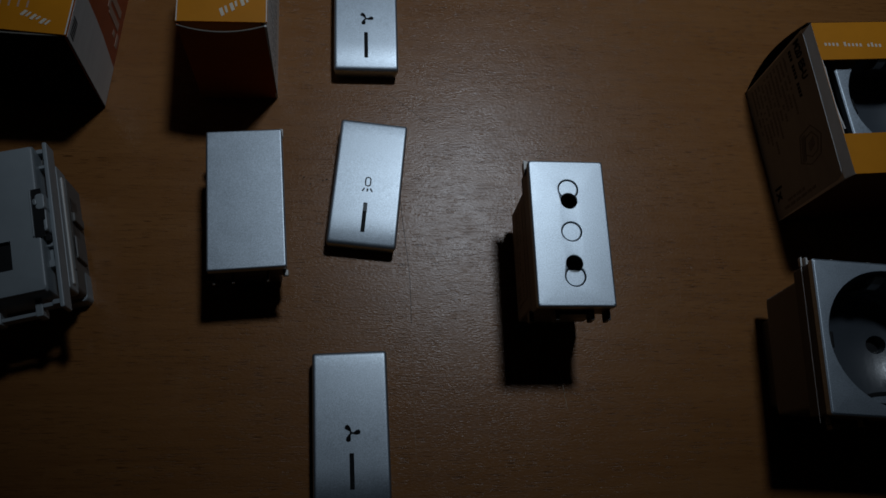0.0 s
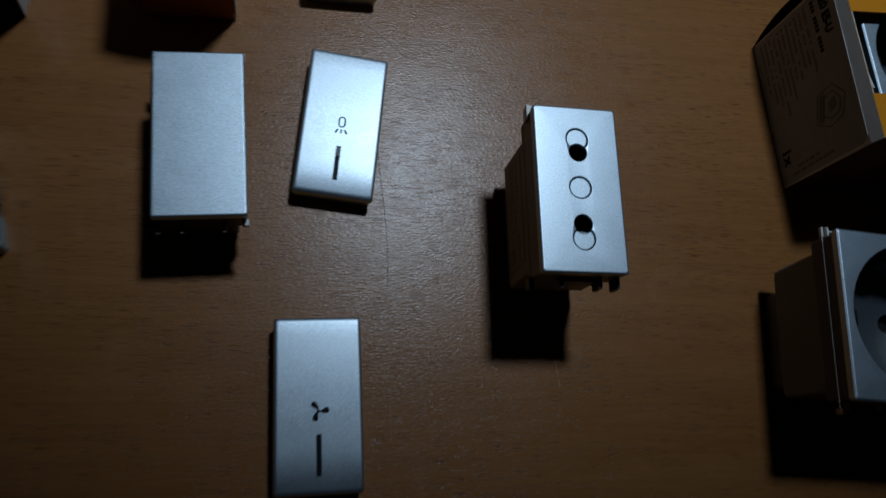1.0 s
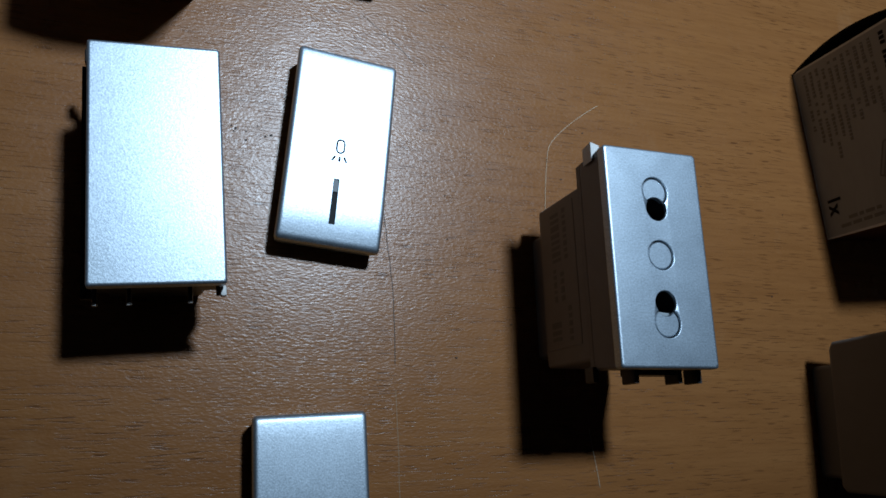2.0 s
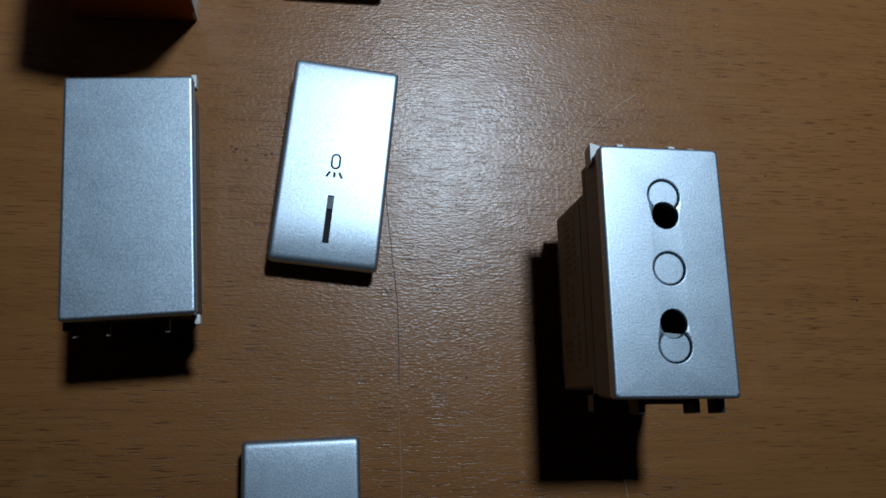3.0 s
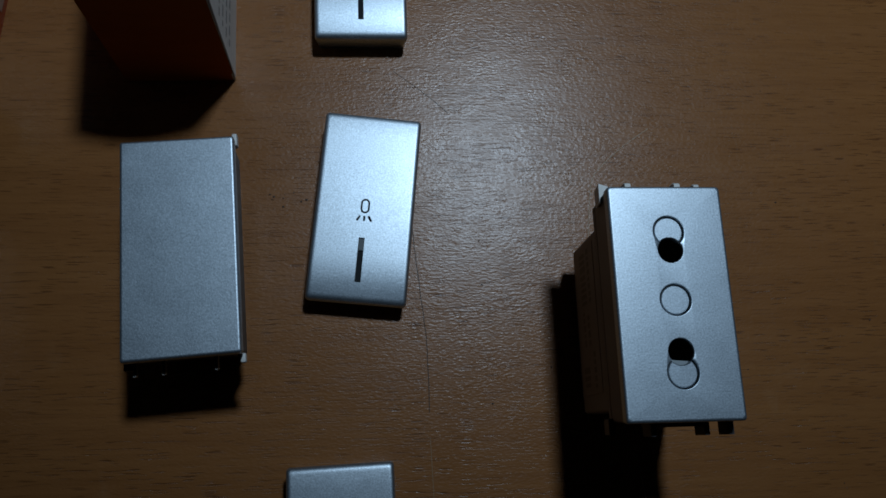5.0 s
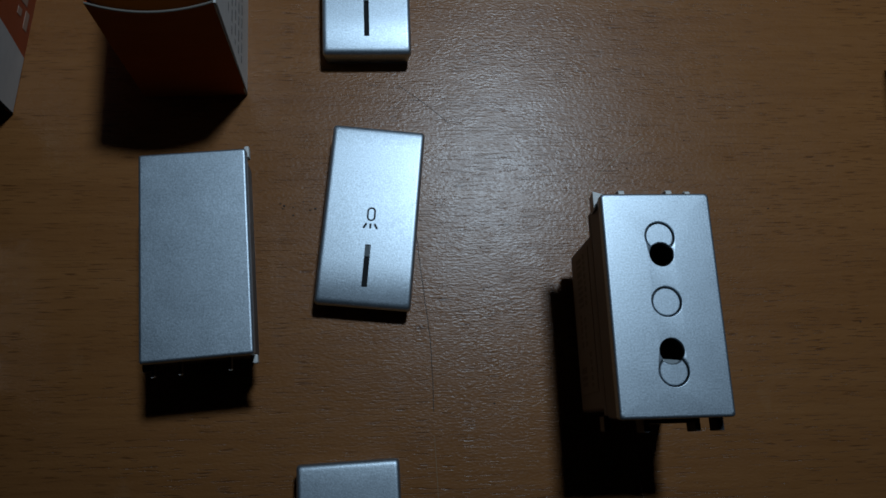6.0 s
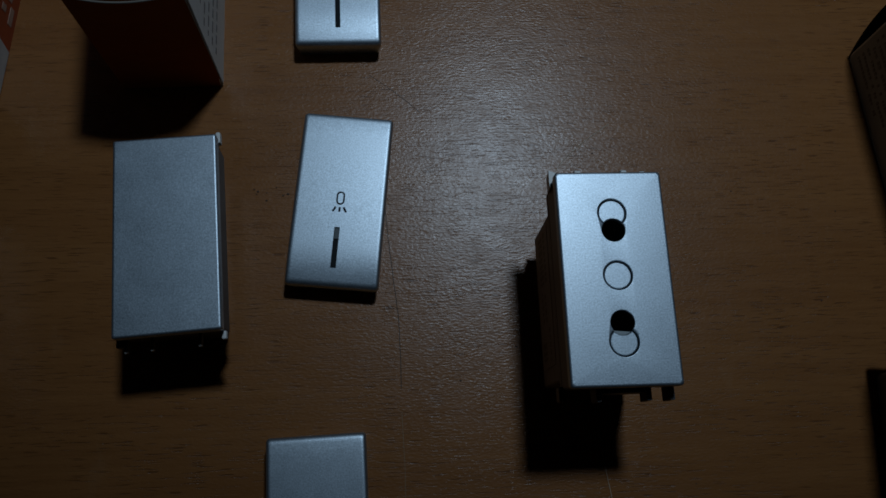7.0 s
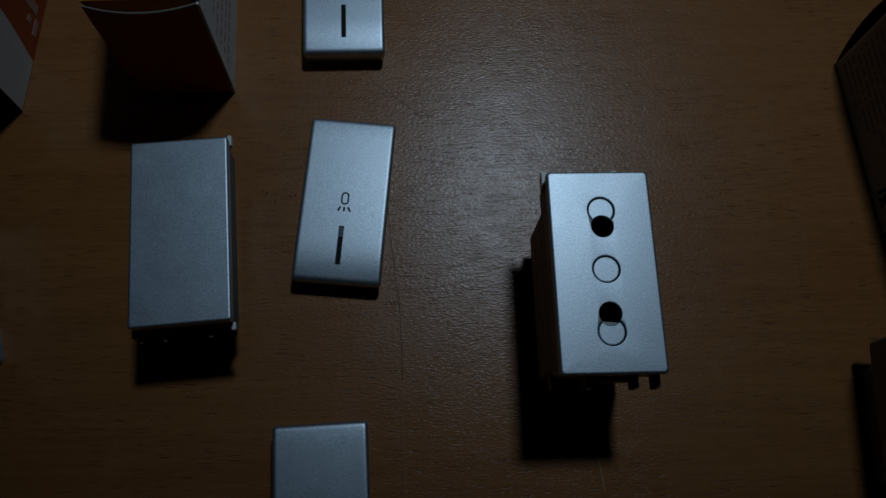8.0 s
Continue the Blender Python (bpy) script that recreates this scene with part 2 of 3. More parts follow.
# ---- silver face plates ----
def face_plate(parent, hx, hy, z, thick, holes=(), label="silver-painted face", r=0.7):
    bm = bmesh.new()
    e = 0.4
    secs = [(rrect(-hx, hx, -hy, hy, r), z - thick), (rrect(-hx, hx, -hy, hy, r), z - e),
            (rrect(-hx + 0.12, hx - 0.12, -hy + 0.12, hy - 0.12, r), z - e * 0.5),
            (rrect(-hx + 0.3, hx - 0.3, -hy + 0.3, hy - 0.3, r * 0.8), z - 0.08),
            (rrect(-hx + 0.6, hx - 0.6, -hy + 0.6, hy - 0.6, r * 0.6), z)]
    rings = loft(bm, secs, not holes, not holes)
    if holes:
        face_with_holes(bm, rings[-1], holes, z, 0.8, 0.16)
    return part("face_plate", bm, SILVER, parent, label)


def keyhole(cy, big, small, sy):
    """The outline of two circles that overlap: the large one at cy, the small one at sy, nearer to the middle."""
    d = abs(cy - sy)
    along = (big * big - small * small + d * d) / (2 * d)
    half = math.degrees(math.acos(along / big))
    half2 = math.degrees(math.acos((d - along) / small))
    to = -90 if sy < cy else 90
    a = circle(0, cy, big, 30, to + half, to + 360 - half)
    b = circle(0, sy, small, 20, to + 180 + half2, to + 540 - half2)
    return a + b[1:-1]


def crescent(cy, big, small, sy):
    """What the small circle leaves of the large one."""
    d = abs(cy - sy)
    along = (big * big - small * small + d * d) / (2 * d)
    half = math.degrees(math.acos(along / big))
    half2 = math.degrees(math.acos((d - along) / small))
    to = -90 if sy < cy else 90
    a = circle(0, cy, big, 30, to + half, to + 360 - half)
    b = circle(0, sy, small, 14, to + 180 + half2, to + 180 - half2)
    return a + b[1:-1]


def clip_row(parent, side, xs, y, z0, z1, mat, w=1.5, out=2.6):
    """Small moulded catches along an end of a module."""
    for x in xs:
        bm = bmesh.new()
        ya, yb = (y, y + out) if side > 0 else (-y - out, -y)
        loft(bm, [(rrect(x - w / 2, x + w / 2, ya, yb, 0.25), z0), (rrect(x - w / 2, x + w / 2, ya, yb, 0.25), z1 - 0.5),
                  (rrect(x - w / 2 + 0.15, x + w / 2 - 0.15, ya, yb - 0.3 * side if side > 0 else yb, 0.2), z1)])
        part("catch", bm, mat, parent, "plastic catch, white or darkened for shade")


def socket_module(x, y, rz):
    t = thing("socket_module", x, y, rz, "one-module silver socket with round pin holes, standing on its back", "socket")
    top = 37.6
    bigs, smalls = 3.1, 2.5
    holes = [keyhole(13.5, bigs, smalls, 9.7), circle(0, 0, bigs, 32), keyhole(-13.7, bigs, smalls, -9.8)]
    holes = [[(px + 0.15, py) for px, py in ring] for ring in holes]
    face_plate(t, 11.45, 22.7, top, 2.2, holes)
    def shifted(ring):
        return [(px + 0.15, py) for px, py in ring]

    def shutter(big, small):
        bm = bmesh.new()
        loft(bm, [(shifted(big), top - 1.4), (shifted(big), top - 0.52), (shifted(small), top - 0.34)])
        part("shutter", bm, SILVER, t, "silver round shutter")

    for cy, sy in ((13.5, 9.7), (-13.7, -9.8)):
        shutter(crescent(cy, bigs - 0.26, smalls + 0.02, sy), crescent(cy, bigs - 0.46, smalls + 0.2, sy))
    shutter(circle(0, 0, bigs - 0.26, 40), circle(0, 0, bigs - 0.46, 40))
    for sy in (9.7, -9.8):
        bm = bmesh.new()
        loft(bm, [(circle(0.15, sy, 4.2, 24), top - 9), (circle(0.15, sy, 4.2, 24), top - 1.0), (circle(0.15, sy, 2.5, 24), top - 0.75)], True, False)
        part("pin_tube", bm, BLACK_PLASTIC, t, "black pin hole")
        bm = bmesh.new()
        arc = circle(0, sy, 2.75, 10, 200, 280) + circle(0, sy, 1.7, 10, 280, 200)
        loft(bm, [(arc, top - 8), (arc, top - 2.6)])
        part("contact", bm, STEEL, t, "steel pin contact")
    # pale inner shutter that shows at the foot of the lower hole
    bm = bmesh.new()
    lip = circle(0.15, -9.8, 2.9, 14, 205, 325)
    loft(bm, [(lip, top - 3.6), (lip, top - 2.2)])
    part("inner_shutter", bm, GREY_PLASTIC, t, "pale inner shutter")
    # skirt under the face, open where the pin tubes pass
    bm = bmesh.new()
    loft(bm, [(rrect(-11.0, 11.0, -22.1, 22.1, 0.5), 27.0), (rrect(-11.25, 11.25, -22.5, 22.5, 0.5), top - 2.2)], False, False)
    loft(bm, [(rrect(-9.9, 9.9, -20.9, 20.9, 0.5), 27.0), (rrect(-9.9, 9.9, -20.9, 20.9, 0.5), top - 2.2)], False, False)
    part("skirt", bm, SHADED_BODY_PLASTIC, t)
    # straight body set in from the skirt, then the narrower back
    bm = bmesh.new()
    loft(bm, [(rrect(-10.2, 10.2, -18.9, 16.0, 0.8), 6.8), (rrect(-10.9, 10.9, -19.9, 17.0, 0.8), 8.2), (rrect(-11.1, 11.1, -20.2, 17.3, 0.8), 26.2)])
    part("body", bm, SHADED_BODY_PLASTIC, t, "off-white plastic body darkened for shade, with moulded writing")
    part("collar", block(-11.08, 11.08, -21.9, 21.9, 26.0, 27.4, 0.5), SHADED_BODY_PLASTIC, t)
    part("label_panel", block(-11.16, -11.0, -16.2, 15.5, 9.5, 23.6), SHADED_BODY_PLASTIC, t)
    part("back", block(-8.8, 8.8, -17, 12.5, 0, 7.0, 1.2), SHADED_BODY_PLASTIC, t)
    # moulded writing on the side, too worn to read
    rnd = random.Random(7)
    for ya, yb, za, zb in ((3, 14, 18.8, 20.2), (3, 14, 13.5, 17.2), (-6, 1, 16.5, 18.0), (-6, 1, 13.5, 14.8), (-14.5, -10, 11.5, 15.6), (-15, -8, 19.0, 20.4)):
        u = ya
        while u < yb:
            w = rnd.uniform(0.7, 1.5)
            part("moulded_mark", block(-11.19, -11.0, u, u + w, za, zb), MOULD_GREY, t, "faint grey moulded marks")
            u += w + 0.55
    clip_row(t, 1, (-4.6, 5.9), 22.0, 27.5, 30.6, WHITE_PLASTIC, 1.5, 4.0)
    clip_row(t, 1, (10.4,), 22.0, 26.0, 29.8, WHITE_PLASTIC, 1.4, 4.0)
    # catches and bar at the lower end are coloured dark for the face's shade
    clip_row(t, -1, (-4.6, 5.8, 10.6), 22.0, 28.0, 32.2, DARK_BODY, 1.35, 3.1)
    part("end_bar", block(-5.2, 6.4, -23.4, -22.0, 27.5, 31.6, 0.2), DARK_BODY, t, "lower end bar darkened for shade")
    bm = bmesh.new()
    loft(bm, [([(-11.6, 20.5), (-9.7, 22.0), (-9.8, 23.8), (-11.6, 24.2)], 30.0), ([(-11.8, 20.5), (-9.7, 22.0), (-9.8, 24.0), (-11.8, 24.6)], 33.6)])
    part("corner_catch", bm, WHITE_PLASTIC, t, "white corner catch")
    # lower corner catch, dark for shade too
    part("corner_catch", block(-11.9, -10.6, -24.6, -21.5, 25.0, 28.0, 0.3), DARK_BODY, t)
    return t


def blank_module(x, y, rz):
    t = thing("blank_module", x, y, rz, "plain silver one-module blank cover lying face up", "cover plate")
    top = 23.7
    face_plate(t, 11.5, 22.75, top, 2.4, r=0.5)
    bm = bmesh.new()
    loft(bm, [(rrect(-10.9, 10.9, -21.8, 21.8, 0.5), 12.5), (rrect(-11.0, 11.0, -22.1, 22.1, 0.5), top - 2.4)])
    part("skirt", bm, DARK_BODY, t)
    bm = bmesh.new()
    loft(bm, [(rrect(-8.2, 8.2, -20, 20, 0.8), 0), (rrect(-8.6, 8.6, -21.0, 21.0, 0.8), 3), (rrect(-9.0, 9.0, -21.4, 21.4, 0.8), 12.6)])
    part("body", bm, DARK_BODY, t)
    # shanks coloured dark as shaded, tips white as lit
    clip_row(t, -1, (-10.4, -4.8, 5.5), 21.9, 16.8, 17.6, DARK_BODY, 0.9, 2.7)
    clip_row(t, -1, (-10.4, -4.8, 5.5), 24.6, 16.9, 17.8, WHITE_PLASTIC, 1.0, 0.45)
    clip_row(t, 1, (-10.4, -4.8, 5.5), 21.9, 15.0, 17.2, WHITE_PLASTIC, 1.1, 2.3)
    part("corner_catch", block(10.6, 11.7, -24.3, -22.4, 18.6, 19.8, 0.3, 0.3), WHITE_PLASTIC, t, "white corner catch")
    part("corner_catch", block(10.5, 11.6, 22.2, 25.0, 17.8, 19.6, 0.3, 0.3), WHITE_PLASTIC, t, "white corner catch")
    part("catch_arm", block(10.0, 10.9, -23.9, 24.2, 17.4, 18.4, 0.2), DARK_BODY, t)
    # unseen black left arm and catch, added to widen the cast shadow
    part("catch_arm", block(-12.7, -10.9, -23.6, 20.5, 15.6, 17.0, 0.2), BLACK_PLASTIC, t)
    part("corner_catch", block(-12.4, -11.2, 22.2, 25.0, 13.6, 15.6, 0.3, 0.3), BLACK_PLASTIC, t)
    return t


def lamp_symbol(parent, z):
    bm = bmesh.new()
    o = rrect(-0.95, 1.15, -1.95, 1.55, 1.04, 6)
    i = rrect(-0.53, 0.73, -1.53, 1.13, 0.62, 6)
    n = len(o)
    for za, zb in ((z - 0.1, z + 0.03),):
        lo = [bm.verts.new((x, y, za)) for x, y in o]
        to = [bm.verts.new((x, y, zb)) for x, y in o]
        li = [bm.verts.new((x, y, za)) for x, y in i]
        ti = [bm.verts.new((x, y, zb)) for x, y in i]
        for k in range(n):
            j = (k + 1) % n
            bm.faces.new((lo[k], lo[j], to[j], to[k]))
            bm.faces.new((to[k], to[j], ti[j], ti[k]))
            bm.faces.new((ti[k], ti[j], li[j], li[k]))
    bmesh.ops.translate(bm, vec=(0, 0.05, 0), verts=bm.verts[:])
    for xa, xb in ((-0.85, -1.55), (0.1, 0.1), (1.05, 1.75)):
        loft(bm, [(stroke([(xa, -2.5), (xb, -3.75)], 0.5), z - 0.1), (stroke([(xa, -2.5), (xb, -3.75)], 0.5), z + 0.03)])
    return part("printed_symbol", bm, PRINT_DARK, parent, "dark printed lamp symbol")


def fan_symbol(parent, z):
    bm = bmesh.new()
    for k in range(3):
        a = radians(100 + 120 * k)
        pts = []
        for r, off in ((0.25, -24), (0.9, -10), (1.7, 2), (2.35, 12), (2.45, 28), (2.15, 44), (1.5, 46), (0.8, 40), (0.25, 36)):
            b = a + radians(off)
            pts.append((1.14 * r * math.cos(b), 1.14 * r * math.sin(b) - 1.9))
        loft(bm, [(pts, z - 0.1), (pts, z + 0.03)])
    loft(bm, [(circle(0, -1.9, 0.45, 12), z - 0.1), (circle(0, -1.9, 0.45, 12), z + 0.034)])
    return part("printed_symbol", bm, PRINT_DARK, parent, "dark printed fan symbol")


def rocker_cap(x, y, rz, symbol, lens):
    what = "lamp" if symbol == "lamp" else "fan"
    t = thing("rocker_cap", x, y, rz, "silver switch rocker with a %s symbol and a narrow window" % what, "switch rocker", "loose switch rockers")
    h = 7.7
    bm = bmesh.new()

    def sec(ix, iy, r):
        return rrect(-11.45 + ix, 11.45 - ix, -22.7 + iy, 22.7 - iy, r, 4)

    rings = loft(bm, [(sec(0.75, 0.9, 0.9), 0), (sec(0.05, 0.05, 0.9), h - 1.5), (sec(0.12, 0.12, 0.9), h - 0.75), (sec(0.30, 0.34, 0.8), h - 0.36),
                      (sec(0.52, 0.62, 0.7), h - 0.14), (sec(0.80, 1.0, 0.6), h - 0.03), (sec(1.1, 1.4, 0.6), h), (sec(1.4, 1.8, 0.6), h)], True, False)
    slot = rrect(-0.68, 0.68, -18.0, -7.7, 0.1, 2)
    face_with_holes(bm, rings[-1], [slot], h, 0.9)
    # the top is crowned along its length and rolls off at both ends
    cuts = [k * 2.4 for k in range(-7, 8)] + [s * y for s in (-1, 1) for y in (17.8, 18.6, 19.3, 19.9, 20.4)]
    for cut in cuts:
        bmesh.ops.bisect_plane(bm, geom=bm.verts[:] + bm.edges[:] + bm.faces[:], plane_co=(0, cut, 0), plane_no=(0, 1, 0), dist=0.001)
    for v in bm.verts:
        if v.co.z > h - 1.6:
            v.co.z -= 0.3 * (v.co.y / 22.7) ** 2
            if v.co.y > 0:
                v.co.z -= 0.15 * (max(0.0, v.co.y - 17.6) / 5.1) ** 2
            else:
                v.co.z -= 0.95 * (max(0.0, -v.co.y - 13.0) / 9.7) ** 2
    part("shell", bm, SILVER, t, "silver-painted shell", 50, False)
    part("window", block(-0.66, 0.66, -17.95, -7.75, h - 1.8, h - 0.75), SMOKY_DARK, t, "dark indicator window")
    if lens:
        part("lens", block(-0.6, 0.6, -10.6, -7.9, h - 1.5, h - 0.34, 0.1), LENS_GREY, t, "smoky clear lens")
    if symbol == "lamp":
        lamp_symbol(t, h)
    else:
        fan_symbol(t, h)
    return t


socket_module(0, 0, 0)
blank_module(-95.9, 15.1, 4.2)
rocker_cap(-58.8, 28.35, -5.7, "lamp", True)
rocker_cap(-63.5, -51.5, 2.0, "fan", False)
rocker_cap(-59.85, 94.5, 0.8, "fan", False)


# ---- the earthed two-module socket ----
def earthed_socket(parent, top, half, r, deep):
    """The face with its round well, its floor, pin holes and earth springs, under a thing."""
    bm = bmesh.new()
    e = 0.36
    well = circle(0, 0, r, 48)
    rings = loft(bm, [(rrect(-half, half, -half, half, 0.7), top - 2.4), (rrect(-half, half, -half, half, 0.7), top - e),
                      (rrect(-half + 0.4, half - 0.4, -half + 0.4, half - 0.4, 0.6), top - 0.08), (rrect(-half + e + 0.2, half - e - 0.2, -half + e + 0.2, half - e - 0.2, 0.5), top)], False, False)
    face_with_holes(bm, rings[-1], [well], top, 1.0)
    face = part("face_plate", bm, SILVER, parent, "silver-painted square face")
    # bowl-shaped well with pin holes across and earth springs above and below
    bm = bmesh.new()
    floor = top - deep
    wall = [(circle(0, 0, r, 48), top - 0.9), (circle(0, 0, r - 0.4, 48), top - 2), (circle(0, 0, r - 0.8, 48), floor + 5.6)]
    wall += [(circle(0, 0, q, 48), floor + z) for q, z in ((r - 1.2, 4.2), (r - 2.2, 3.2), (r - 4.2, 2.5), (r - 7.6, 2.0))]
    rings = loft(bm, wall, False, False)
    face_with_holes(bm, rings[-1], [circle(s * 8.8, 3.4, 2.9, 20) for s in (-1, 1)], floor + 2.0, 4.0)
    for k in range(-5, 6):
        for way in ((1, 0, 0), (0, 1, 0)):
            bmesh.ops.bisect_plane(bm, geom=bm.verts[:] + bm.edges[:] + bm.faces[:], plane_co=(k * 2.5 + 0.01, k * 2.5 + 0.01, 0), plane_no=way, dist=0.001)
    for v in bm.verts:
        if v.co.z < floor + 2.01:
            v.co.z -= 0.015 * max(0.0, (r - 7.6) ** 2 - v.co.x ** 2 - v.co.y ** 2)
    part("well", bm, WELL_PLASTIC, parent, "glossy grey round plug well", 40, False)
    for s in (-1, 1):
        part("pin_hole", prism(circle(s * 8.8, 3.4, 3.0, 18), floor - 3.4, floor - 2.2), BLACK_PLASTIC, parent)
    for s in (-1, 1):
        if s < 0:
            # lower wall's arched slot, its shade a black band, with the spring's bright foot
            bm = bmesh.new()
            arch = [(math.sin(radians(a)) * 10.6, s * (r - 2.2 - 3.2 * math.cos(radians(a)))) for a in range(-84, 85, 12)]
            loft(bm, [(stroke(arch, 1.1), floor + 6.8), (stroke(arch, 1.1), top - 4.6)])
            part("spring_slot", bm, BLACK_PLASTIC, parent, "dark arched slot")
            bm = bmesh.new()
            foot = [(math.sin(radians(a)) * 9.8, s * (r - 2.1 - 2.6 * math.cos(radians(a)))) for a in range(-80, 81, 10)]
            loft(bm, [(foot, floor + 7.0), (foot, top - 4.9)])
            part("spring_plate", bm, SILVER, parent, "bright steel plate")
        bm = bmesh.new()
        pts = [(s * (r - 0.7), top - 2.6), (s * (r - 2.2), top - 5.0), (s * (r - 3.0), top - 8.0), (s * (r - 1.6), floor + 4.0)]
        for (ya, za), (yb, zb) in zip(pts, pts[1:]):
            v = [bm.verts.new(c) for c in ((-1.6, ya, za), (1.6, ya, za), (1.6, yb, zb), (-1.6, yb, zb), (-1.6, ya - s * 0.5, za), (1.6, ya - s * 0.5, za), (1.6, yb - s * 0.5, zb), (-1.6, yb - s * 0.5, zb))]
            for f in ((0, 1, 2, 3), (7, 6, 5, 4), (0, 4, 5, 1), (2, 6, 7, 3), (1, 5, 6, 2), (0, 3, 7, 4)):
                bm.faces.new([v[k] for k in f])
        part("earth_spring", bm, STEEL, parent, "bent steel earth contact")
        # key rib with its bright end in the side of the well
        part("key_rib", block(s * (r - 1.2) - 0.9, s * (r - 1.2) + 0.9, -3.6, 1.2, floor + 5.0, top - 1.2, 0.4, 0.3), BLACK_PLASTIC, parent)
        part("rib_end", block(s * (r - 1.3) - 0.6, s * (r - 1.3) + 0.6, -4.4, -3.7, floor + 6.0, top - 1.4, 0.2, 0.2), STEEL, parent, "bright metal end")
    return face


def square_socket(x, y, rz):
    t = thing("earthed_socket", x, y, rz, "square silver earthed socket with a deep round well", "socket")
    top = 39.3
    earthed_socket(t, top, 22.9, 20.6, 22.5)
    bm = bmesh.new()
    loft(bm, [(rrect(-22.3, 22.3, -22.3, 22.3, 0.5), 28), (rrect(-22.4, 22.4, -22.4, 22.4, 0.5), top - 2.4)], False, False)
    part("skirt", bm, SHADED_SKIRT_PLASTIC, t, "skirt under the face, coloured dark for shade")
    # hairline white strips paint the glint along the side rails
    for s in (-1, 1):
        part("rail", block(s * 22.8 - 0.09, s * 22.8 + 0.09, -24.6, 24.8, 33.0, 33.2), WHITE_PLASTIC, t, "side rail's glint drawn as a white strip")
    bm = bmesh.new()
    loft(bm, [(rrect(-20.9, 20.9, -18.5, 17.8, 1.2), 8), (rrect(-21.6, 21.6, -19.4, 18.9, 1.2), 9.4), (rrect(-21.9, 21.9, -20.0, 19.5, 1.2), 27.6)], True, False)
    part("body", bm, SHADED_SIDE_PLASTIC, t, "off-white plastic body darkened for shade")
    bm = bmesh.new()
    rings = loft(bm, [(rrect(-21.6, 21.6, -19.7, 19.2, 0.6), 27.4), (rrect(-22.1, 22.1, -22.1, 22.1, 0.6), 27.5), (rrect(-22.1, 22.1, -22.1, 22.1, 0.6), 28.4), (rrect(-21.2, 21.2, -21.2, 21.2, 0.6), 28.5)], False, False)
    part("collar", bm, SHADED_SIDE_PLASTIC, t)
    for s in (-1, 1):
        part("corner_catch", block(s * 22.6 - 0.22, s * 22.6 + 0.22, 22.4, 25.2, 32.0, 33.3, 0.1, 0.1), WHITE_PLASTIC, t, "white corner catch")
    part("back", block(-19, 19, -16, 13.5, 0, 8.2, 1.5), SHADED_SIDE_PLASTIC, t)
    clip_row(t, 1, (-20.9, -12.6, -0.6, 8.5, 18.5), 22.2, 31.8, 33.4, WHITE_PLASTIC, 0.8, 3.2)
    part("top_bar", block(-21.2, -12.2, 24.0, 24.4, 32.2, 33.0, 0.1), WHITE_PLASTIC, t, "thin white bar")
    # lower catches take a dark colour in place of shade
    clip_row(t, -1, (-18.5, -8.5, 8.5, 18.5), 22.2, 30.0, 32.4, DARK_BODY, 1.6, 2.4)
    part("contact", block(-9, -6.5, -24.0, -22.0, 14, 17, 0.3), STEEL, t, "bare steel terminal")
    return t


square_socket(93.4, -32.7, -4.1)


